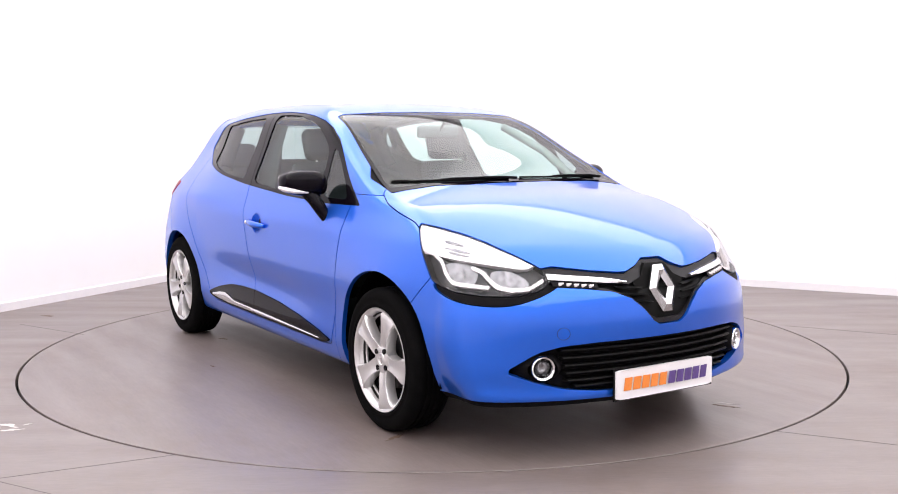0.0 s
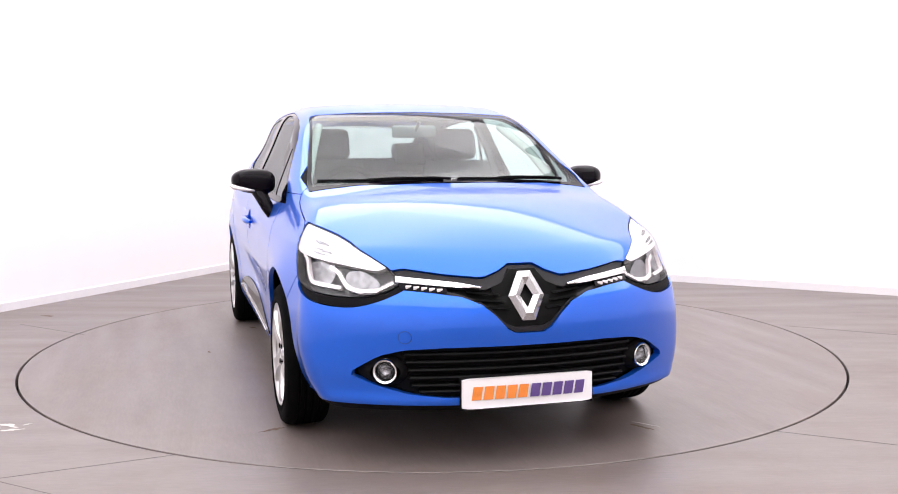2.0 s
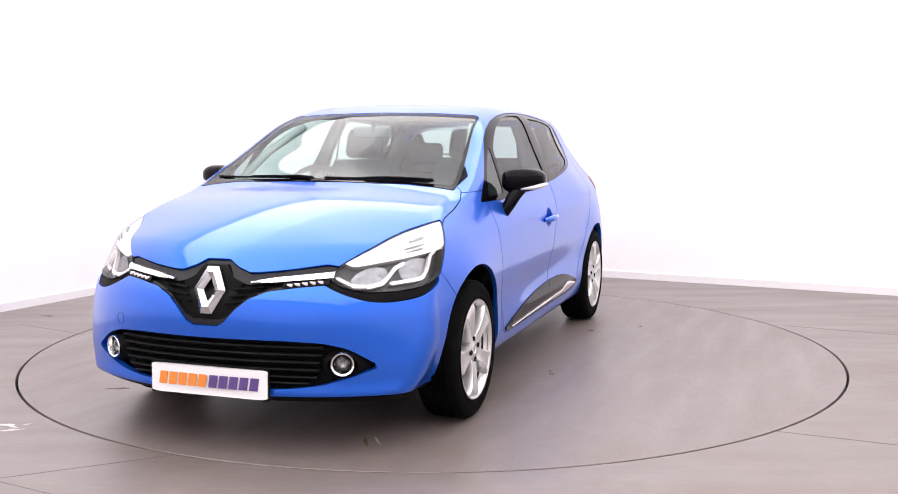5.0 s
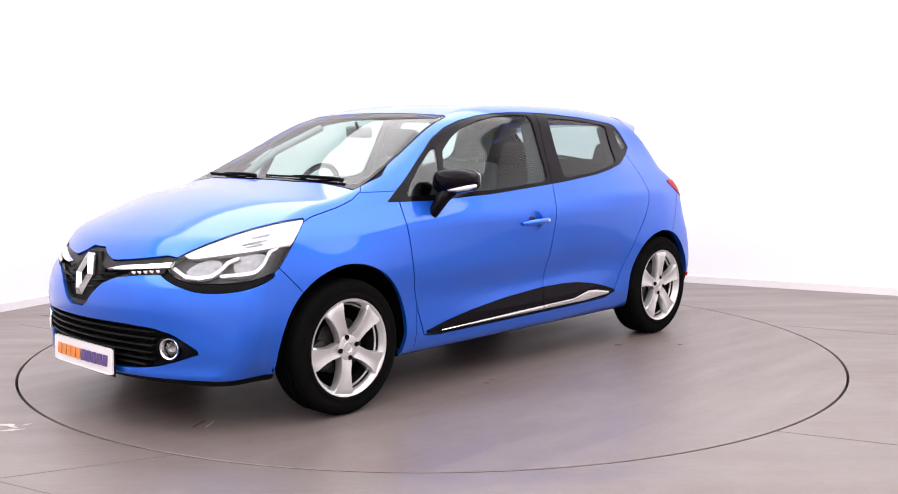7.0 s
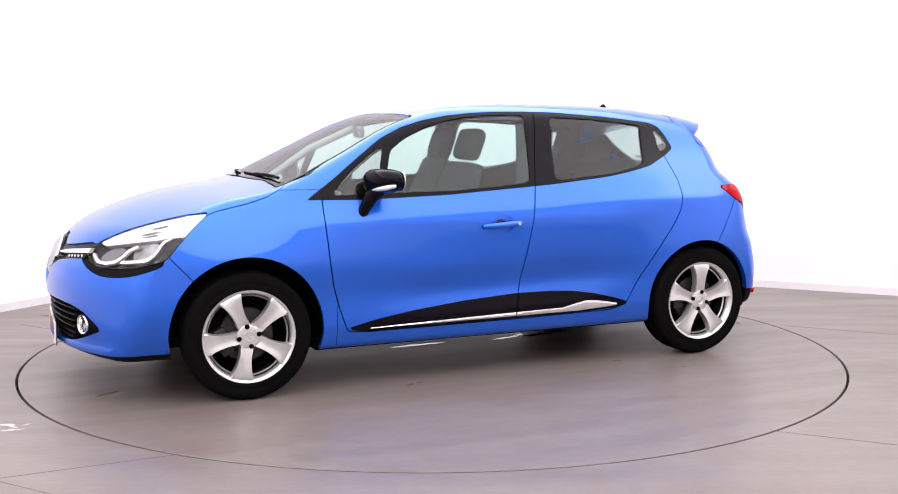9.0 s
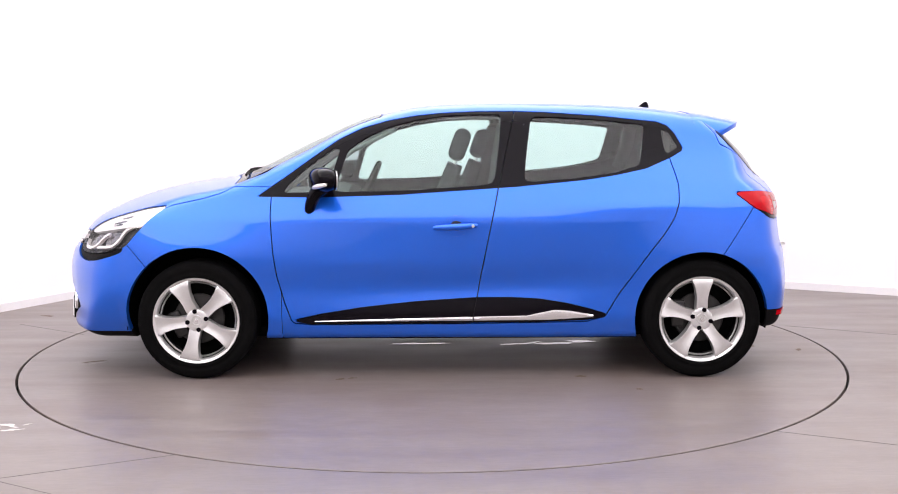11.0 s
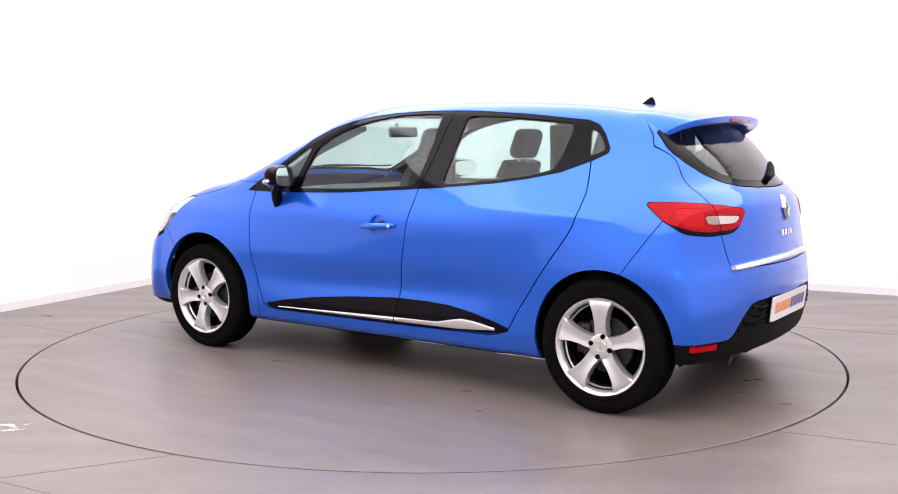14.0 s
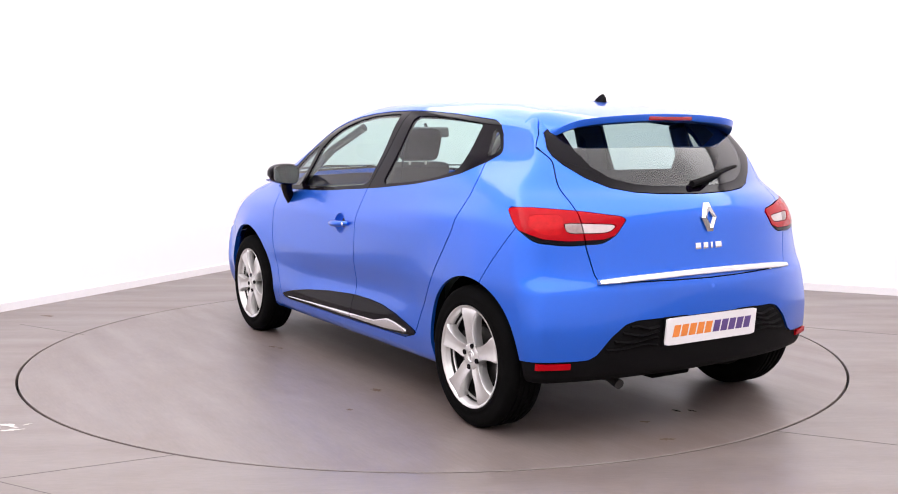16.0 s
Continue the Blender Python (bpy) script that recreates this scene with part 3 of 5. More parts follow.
def build_car_body():
    shell = cast_form()
    # wheel arches
    for cx, cz, r in ((AXLE, 0.318, 0.366), (-AXLE, 0.312, 0.342)):
        _, shell = carve(shell, circle_cut(cx, cz, r), 0.0)

    # side glass and its black surround
    trim_poly = [(0.985, 0.936), (0.834, 1.040), (0.70, 1.138), (0.57, 1.228), (0.45, 1.285), (0.324, 1.322), (0.18, 1.348), (0.033, 1.363), (-0.14, 1.371), (-0.308, 1.372), (-0.477, 1.368), (-0.779, 1.348),
                 (-1.096, 1.316), (-1.150, 1.295), (-1.187, 1.255), (-1.226, 1.182), (-1.222, 1.165), (-1.165, 1.133), (-1.019, 1.074), (-0.86, 1.042), (-0.70, 1.018), (-0.353, 0.985), (0.256, 0.945), (0.7, 0.932)]
    trim, shell = carve(shell, by_side(trim_poly, 0.54), 0.002)
    f_poly = rounded([(0.592, 0.960), (0.56, 1.06), (0.525, 1.170), (0.43, 1.238), (0.318, 1.290), (0.17, 1.328), (0.013, 1.352), (-0.14, 1.358), (-0.274, 1.357), (-0.256, 1.18), (-0.228, 0.997), (0.2, 0.968)], 1, 0.1)
    r_poly = rounded([(-0.43, 1.346), (-0.664, 1.337), (-0.85, 1.322), (-1.028, 1.302), (-1.01, 1.2), (-0.985, 1.092), (-0.85, 1.056), (-0.699, 1.033), (-0.381, 1.006), (-0.405, 1.18)], 1, 0.1)
    q_poly = rounded([(-1.112, 1.282), (-1.165, 1.250), (-1.205, 1.182), (-1.132, 1.148)], 1, 0.12)
    t_poly = rounded([(0.86, 0.957), (0.628, 0.960), (0.562, 1.185), (0.60, 1.178), (0.72, 1.092), (0.80, 1.022)], 1, 0.10)
    f_glass, trim = carve(trim, by_side(f_poly), 0.001)
    r_glass, trim = carve(trim, by_side(r_poly), 0.001)
    q_glass, trim = carve(trim, by_side(q_poly), 0.001)
    t_glass, trim = carve(trim, by_side(t_poly), 0.001)

    trim_r, trim_f = carve(trim, lambda v: v[:, 0] - np.interp(v[:, 2], [0.97, 1.38], [-0.249, -0.345]), 0.005)

    # windscreen, rear screen, tailgate
    ws_poly = [(-0.3, 1.03), (0.0, 1.033), (0.45, 1.022), (0.60, 1.006), (0.672, 0.995), (0.66, 1.05), (0.553, 1.338), (0.52, 1.350), (0.3, 1.362), (0.0, 1.367), (-0.3, 1.362)]
    windscreen, shell = carve(shell, lambda v: np.maximum(np.maximum(outline(ws_poly, v[:, 1], v[:, 2]), 0.2 - v[:, 0]), v[:, 0] - 1.3), 0.003)
    ws_in = [(-0.3, 1.041), (0.0, 1.044), (0.45, 1.033), (0.60, 1.019), (0.650, 1.018), (0.545, 1.332), (0.512, 1.3475), (0.3, 1.3603), (0.0, 1.3655), (-0.3, 1.3603)]
    ws_glass, ws_border = carve(windscreen, lambda v: outline(ws_in, v[:, 1], v[:, 2]), 0.0)

    tl_poly = rounded([(0.495, 0.955), (0.62, 0.958), (0.80, 0.944), (0.985, 0.918), (0.94, 0.845), (0.89, 0.815), (0.75, 0.808), (0.63, 0.822), (0.545, 0.878)], 1, 0.14)
    tail, shell = carve(shell, by_rear_corner(tl_poly), 0.004)
    gate_poly = [(-0.3, 0.655), (0.0, 0.655), (0.535, 0.660), (0.552, 0.69), (0.575, 0.80), (0.585, 0.90), (0.590, 1.0), (0.585, 1.08), (0.578, 1.14), (0.592, 1.18), (0.596, 1.26), (0.58, 1.45), (0.0, 1.45), (-0.3, 1.45)]
    gate_shape = lambda v: np.maximum(outline(gate_poly, v[:, 1], v[:, 2]), v[:, 0] + np.interp(v[:, 2], [1.05, 1.16, 1.25, 1.38], [1.30, 1.44, 1.41, 1.30]))
    gate, shell = carve(shell, gate_shape, 0.005)
    tail_in, tail_out = carve(tail, gate_shape, 0.004)
    rg_poly = [(-0.3, 1.004), (0.0, 1.000), (0.20, 1.004), (0.31, 1.012), (0.40, 1.031), (0.48, 1.072), (0.545, 1.125), (0.570, 1.160), (0.572, 1.19), (0.545, 1.26), (0.52, 1.33), (0.0, 1.33), (-0.3, 1.33)]
    r_screen, gate = carve(gate, by_end(rg_poly, False, 1.42), 0.003)
    rg_in = [(-0.3, 1.034), (0.0, 1.030), (0.20, 1.034), (0.30, 1.045), (0.38, 1.070), (0.44, 1.115), (0.475, 1.18), (0.48, 1.26), (0.44, 1.315), (0.0, 1.32), (-0.3, 1.32)]
    rs_glass, rs_border = carve(r_screen, by_end(rg_in, False), 0.0)

    # front: headlamps, grilles, bonnet
    lamp_poly = rounded([(0.505, 0.892), (0.60, 0.880), (0.71, 0.856), (0.81, 0.828), (0.92, 0.788), (1.00, 0.752), (1.085, 0.700), (1.03, 0.660), (0.95, 0.640), (0.82, 0.640), (0.70, 0.652), (0.605, 0.680), (0.545, 0.79)], 1, 0.12)
    lamp, shell = carve(shell, by_front_corner(lamp_poly), 0.003)
    under_poly = rounded([(0.60, 0.68), (0.63, 0.645), (0.73, 0.612), (0.85, 0.600), (0.94, 0.606), (1.03, 0.634), (1.10, 0.672), (1.11, 0.71), (0.9, 0.75)], 3, 0.22)
    lamp_under, shell = carve(shell, by_front_corner(under_poly), 0.004)
    grille_poly = [(-0.3, 0.713), (-0.16, 0.713), (-0.095, 0.735), (-0.05, 0.760), (0.05, 0.760), (0.095, 0.735), (0.16, 0.713), (0.3, 0.726), (0.44, 0.745), (0.50, 0.735), (0.515, 0.70), (0.47, 0.672), (0.36, 0.664), (0.25, 0.650), (0.18, 0.622), (0.13, 0.580), (0.085, 0.530), (0.055, 0.513), (-0.055, 0.513), (-0.2, 0.6)]
    grille, shell = carve(shell, by_end(grille_poly, True, 1.6), 0.003)
    recess_poly = [(0.075, 0.695), (0.16, 0.676), (0.32, 0.688), (0.36, 0.680), (0.27, 0.666), (0.19, 0.640), (0.14, 0.600), (0.095, 0.552), (0.06, 0.535), (-0.06, 0.535), (-0.06, 0.695)]
    recess, grille = carve(grille, by_end(recess_poly, True, 1.6), 0.0)
    low_poly = rounded([(-0.3, 0.466), (0.30, 0.463), (0.46, 0.452), (0.55, 0.428), (0.660, 0.354), (0.55, 0.312), (0.45, 0.284), (0.3, 0.268), (-0.3, 0.264)], 1, 0.15)
    low_grille, shell = carve(shell, by_end(low_poly, True, 1.6), 0.002)
    bonnet_poly = [(1.185, -0.3), (1.185, 0.0), (1.16, 0.30), (1.10, 0.52), (1.055, 0.655), (1.095, 0.700), (1.17, 0.721), (1.28, 0.729), (1.42, 0.734), (1.49, 0.748), (1.52, 0.765), (1.70, 0.765), (1.80, 0.70), (2.2, 0.60), (2.2, -0.3)]
    bonnet, shell = carve(shell, by_top(bonnet_poly, 0.715), 0.004)
    cowl_poly = [(1.30, -0.3), (1.30, 0.3), (1.2, 0.52), (1.10, 0.665), (0.95, 0.685), (0.8, 0.6), (0.8, -0.3)]
    cowl, shell = carve(shell, by_top(cowl_poly, 0.97), 0.002)

    cowl = largest(cowl)

    # black lower edges
    lip_shape = lambda v: np.maximum(v[:, 2] - 0.238, 1.35 - v[:, 0])
    lip, shell = carve(shell, lip_shape, 0.002)
    val_poly = rounded([(-0.3, 0.508), (0.38, 0.505), (0.44, 0.492), (0.505, 0.44), (0.56, 0.372), (0.60, 0.352), (0.95, 0.350), (0.95, 0.05), (-0.3, 0.05)], 1, 0.1)
    valance, shell = carve(shell, lambda v: np.maximum(outline(val_poly, v[:, 1], v[:, 2]), v[:, 0] + 1.45), 0.003)

    underbody, shell = carve(shell, lambda v: v[:, 2] - 0.206, 0.0)

    # bumpers
    f_bumper, shell = carve(shell, lambda v: np.maximum(np.maximum(v[:, 2] - 0.74, (1.548 - v[:, 0]) * 0.74 + (v[:, 2] - 0.585) * 0.67), 1.4 - v[:, 0]), 0.004)
    r_bumper, shell = carve(shell, lambda v: np.maximum(np.maximum(v[:, 2] - 0.90, (v[:, 0] + 1.40) * 0.82 + (v[:, 2] - 0.65) * 0.57), v[:, 0] + 1.3), 0.004)

    # doors, with cladding along the foot
    clad_poly = [(0.825, 0.300), (0.66, 0.338), (0.45, 0.370), (0.182, 0.398), (-0.129, 0.418), (-0.33, 0.418), (-0.46, 0.411), (-0.60, 0.389), (-0.72, 0.360), (-0.805, 0.335), (-0.80, 0.318), (-0.70, 0.300), (-0.45, 0.292), (0.054, 0.286), (0.703, 0.283)]
    fd_poly = [(0.91, 0.99), (0.912, 0.85), (0.907, 0.775), (0.897, 0.65), (0.88, 0.529), (0.845, 0.40), (0.81, 0.30), (0.795, 0.288), (0.70, 0.280), (-0.116, 0.283), (-0.128, 0.36), (-0.142, 0.423), (-0.162, 0.543), (-0.185, 0.66), (-0.208, 0.777), (-0.250, 0.976), (-0.255, 1.05), (0.3, 1.05)]
    rd_poly = [(-0.255, 1.05), (-0.250, 0.976), (-0.208, 0.777), (-0.185, 0.66), (-0.162, 0.543), (-0.142, 0.423), (-0.128, 0.36), (-0.116, 0.283), (-0.70, 0.292), (-0.80, 0.32), (-0.864, 0.431), (-0.945, 0.545), (-1.028, 0.663), (-1.095, 0.75), (-1.145, 0.831), (-1.170, 0.91), (-1.178, 0.992), (-1.165, 1.06), (-1.145, 1.145), (-1.0, 1.2), (-0.5, 1.12)]
    clad, shell = carve(shell, by_side(clad_poly), 0.002)
    clad_f, clad_r = carve(clad, by_side(fd_poly), 0.004)
    clad_r = clip(clad_r, clad_r[0][:, 0] + 0.0)
    f_door, shell = carve(shell, by_side(fd_poly), 0.006)
    r_door, shell = carve(shell, by_side(rd_poly), 0.006)
    bowl_shape = lambda v: np.hypot((v[:, 0] + 0.035) / 1.15, v[:, 2] - 0.788) - 0.054
    bowl, f_door = carve(f_door, bowl_shape, 0.0)

    # wings in front of the doors
    wing, shell = carve(shell, lambda v: np.maximum(np.maximum(0.86 - v[:, 0], v[:, 2] - 0.985), 0.2 - v[:, 1]), 0.003)

    panel("body", shell, PAINT, car, "blue painted body shell with roof and rear wings", "both")
    v = shell[0]
    inner = clip(shell, np.maximum(np.maximum(0.92 - v[:, 2], v[:, 0] - 1.02), -1.5 - v[:, 0]))
    panel("pillar_lining", inner, CABIN, car, "dark pillar lining", "both", -0.018, 0.0)
    panel("underbody", underbody, UNDER, car, "black underside", "both", -0.002, 0.0)
    panel("bonnet", bonnet, PAINT, car, "smooth blue bonnet", "both", lip=0.03)
    ws = panel("windscreen", ws_glass, GLASS, car, "tinted windscreen glass", "both", lip=0.0)
    panel("windscreen_border", ws_border, BLACK_GLOSS, ws, "black printed glass border", "both", lip=0.006)
    panel("front_bumper", f_bumper, PAINT, car, "blue front bumper", "both", lip=0.03)
    panel("rear_bumper", r_bumper, PAINT, car, "blue rear bumper", "both", lip=0.03)
    panel("front_lip", lip, BLACK_PLASTIC, car, "black plastic front lip", "both", -0.006)
    panel("rear_valance", valance, BLACK_PLASTIC, car, "black textured rear bumper insert", "both", -0.008)
    panel("upper_grille", grille, GREY_PLASTIC, car, "dark grey upper grille band", "both", -0.010, 0.02)
    panel("grille_recess", recess, SLAT, car, "black recess behind the badge", "both", -0.024, 0.0)
    panel("lower_grille", low_grille, BLACK_PLASTIC, car, "deep black lower air intake", "both", -0.045, 0.0)
    tailgate = panel("tailgate", gate, PAINT, car, "blue tailgate", "both", lip=0.02)
    panel("rear_screen", rs_glass, REAR_GLASS, tailgate, "dark tinted rear screen", "both", 0.002, lip=0.0)
    panel("rear_screen_border", rs_border, BLACK_GLOSS, tailgate, "gloss black rear screen border", "both", 0.002, lip=0.01)

    for w in ("left", "right"):
        panel("cowl", cowl, BLACK_PLASTIC, car, "black plastic scuttle below the windscreen", w, -0.006)
        panel("front_wing", wing, PAINT, car, "blue front wing", w, lip=0.02)
        door = panel("front_door", f_door, PAINT, car, "blue front door", w, lip=0.02)
        panel("handle_bowl", bowl, PAINT, door, "", w, 0, 0.0, lambda v: 0.030 * np.clip(1 - (np.hypot((v[:, 0] + 0.035) / 1.15, v[:, 2] - 0.788) / 0.054) ** 2, 0, 1) ** 0.45)
        rdoor = panel("rear_door", r_door, PAINT, car, "blue rear door", w, lip=0.02)
        panel("cladding", clad_f, BLACK_GLOSS, door, "gloss black door foot cladding", w, 0.006, 0.02)
        panel("cladding", clad_r, BLACK_GLOSS, rdoor, "gloss black door foot cladding", w, 0.006, 0.02)
        panel("window_surround", trim_f, BLACK_GLOSS, door, "gloss black front window surround", w, -0.003, 0.02)
        panel("window_surround", trim_r, BLACK_GLOSS, rdoor, "gloss black rear window surround", w, -0.003, 0.02)
        panel("window", f_glass, GLASS, door, "tinted front door window", w, -0.008, 0.0)
        panel("window", r_glass, GLASS, rdoor, "tinted rear door window", w, -0.008, 0.0)
        panel("quarter_window", q_glass, REAR_GLASS, car, "small dark rear quarter window", w, -0.004, 0.0)
        panel("quarter_window", t_glass, REAR_GLASS, car, "small triangular front quarter window", w, -0.006, 0.0)
        build_headlamp(lamp, w)
        panel("lamp_surround", lamp_under, BLACK_PLASTIC, car, "dark grey trim under the headlamp", w, -0.008, 0.02)
        build_tail_lamp(tail_out, tail_in, w, tailgate)
    return tailgate


def build_headlamp(lamp, w):
    s = 1 if w == "left" else -1
    house = panel("headlamp", lamp, LAMP_SILVER, car, "clear headlamp with chrome reflectors and light strips", w, -0.036, -0.033)
    panel("cover", lamp, LENS, house, "clear lamp cover", w, 0.0, 0.004)
    q = lambda v: 0.7071 * (v[:, 0] - v[:, 1])
    # bright upper chamber, lower reflectors and the hooked light strips
    up_poly = rounded([(0.45, 0.95), (0.60, 0.93), (0.80, 0.87), (1.01, 0.755), (0.97, 0.735), (0.80, 0.757), (0.66, 0.775), (0.50, 0.80)], 1, 0.15)
    upper, rest = carve(lamp, lambda v: outline(up_poly, q(v), v[:, 2]), 0.0)
    panel("upper_chamber", upper, CHAMBER, house, "bright upper lamp chamber", w, -0.007, 0.03)
    for poly in ([(0.835, 0.735), (0.90, 0.742), (0.965, 0.715), (1.0, 0.688), (0.94, 0.668), (0.865, 0.667), (0.838, 0.69)],
                 [(0.635, 0.755), (0.72, 0.772), (0.782, 0.755), (0.79, 0.715), (0.775, 0.682), (0.70, 0.684), (0.65, 0.705)]):
        field = rounded(poly, 2, 0.2)
        dish_mesh, rest = carve(rest, lambda v: outline(field, q(v), v[:, 2]), 0.0)
        panel("reflector", dish_mesh, FACET, house, "chrome reflector bowl", w, -0.026, 0.0, lambda v: 0.010 * np.clip(-outline(field, q(v), v[:, 2]) / 0.045, 0, 1) ** 2)
    strip1 = [(0.835, 0.673), (0.756, 0.679), (0.691, 0.687), (0.66, 0.713), (0.634, 0.767), (0.599, 0.785), (0.55, 0.787)]
    strip2 = [(1.038, 0.698), (0.989, 0.671), (0.926, 0.665), (0.873, 0.674), (0.835, 0.699), (0.806, 0.729), (0.764, 0.743)]
    ribs = ([(0.645, 0.836), (0.72, 0.818)], [(0.635, 0.818), (0.76, 0.789)], [(0.67, 0.795), (0.80, 0.768)])
    for strip in (strip1, strip2) + ribs:
        def near(v):
            best = np.full(len(v), 9.0)
            for (ax, ay), (bx, by) in zip(strip, strip[1:]):
                ex, ey = bx - ax, by - ay
                k = np.clip(((q(v) - ax) * ex + (v[:, 2] - ay) * ey) / (ex * ex + ey * ey), 0, 1)
                best = np.minimum(best, np.hypot(q(v) - ax - k * ex, v[:, 2] - ay - k * ey))
            return best - (0.0045 if len(strip) == 2 else 0.0070)
        piece, _ = carve(lamp, near, 0.0)
        if len(strip) == 2:
            panel("chamber_rib", piece, FACET, house, "grey rib in the lamp chamber", w, -0.004, 0.004)
            continue
        panel("light_strip", piece, WHITE_LENS, house, "white hooked light strip", w, -0.012, 0.015)


def build_tail_lamp(outer, inner, w, tailgate):
    q = lambda v: 0.7071 * (-v[:, 0] - v[:, 1])
    clear_poly = rounded([(0.735, 0.898), (0.80, 0.897), (0.945, 0.890), (0.925, 0.866), (0.90, 0.857), (0.755, 0.856)], 1, 0.15)
    glow_poly = rounded([(0.60, 0.930), (0.735, 0.930), (0.735, 0.850), (0.66, 0.852), (0.60, 0.885)], 1, 0.15)
    foot = lambda v: v[:, 2] - np.interp(q(v), [0.5, 0.56, 0.66, 0.75, 0.89, 0.95], [0.88, 0.868, 0.835, 0.826, 0.830, 0.850])
    for piece, parent, label in ((outer, car, "red wraparound tail lamp"), (inner, tailgate, "red tail lamp on the tailgate")):
        clear, red = carve(piece, lambda v: outline(clear_poly, q(v), v[:, 2]), 0.003)
        dark, red = carve(red, foot, 0.002)
        bright, red = carve(red, lambda v: outline(glow_poly, q(v), v[:, 2]), 0.0)
        lamp = panel("tail_lamp", red, RED_LENS, parent, label, w, 0.004, 0.03)
        if len(bright[1]):
            panel("lamp_chamber", bright, RED_CHAMBER, lamp, "brighter red lamp chamber", w, 0.0025, 0.0)
        panel("clear_lens", clear, TAIL_CLEAR if parent is tailgate else TAIL_GREY, lamp, "clear reversing lens", w, 0.002, 0.01)
        panel("lamp_foot", dark, BLACK_GLOSS, lamp, "dark lower lens edge", w, 0.002, 0.03)


def build_spoiler(tailgate):
    # roof spoiler: a wedge that carries the roof line on over the rear screen
    ys = np.linspace(-0.553, 0.553, 61)
    lo, hi = np.full(len(ys), 1.0), np.full(len(ys), 1.6)
    for _ in range(24):
        mid = (lo + hi) / 2
        inside = form(np.stack([np.full(len(ys), -1.295), ys, mid], 1)) < 0
        lo, hi = np.where(inside, mid, lo), np.where(inside, hi, mid)
    bm = bmesh.new()
    rings = []
    for y, zr in zip(ys, lo):
        e = abs(y) / 0.553
        tip = -1.612 + 0.05 * e ** 2 + 0.08 * e ** 6 + 0.12 * e ** 12
        top = []
        for j in range(11):
            f = j / 10
            x = -1.295 + (tip + 1.295) * f
            top.append((x, y, zr + 0.003 - (0.048 + 0.035 * e ** 10) * f ** 1.4))
        zt = top[-1][2]
        low = [(tip + 0.001, y, zt - 0.012), (tip + 0.006, y, zt - 0.028), (tip + 0.03, y, zt - 0.036), (tip + 0.11, y, zt - 0.034), (-1.36, y, min(zt - 0.025, zr - 0.035))]
        rings.append(top + low)
    quad_strip(bm, rings)
    sp = part("spoiler", bm, PAINT, tailgate, "blue roof spoiler over the rear screen", sharp=30)
    bm = rounded_box((0.02, 0.25, 0.017), (-1.602, 0, 1.317), 0.004)
    part("high_brake_lamp", bm, DARK_RED, sp, "dark red high brake lamp")


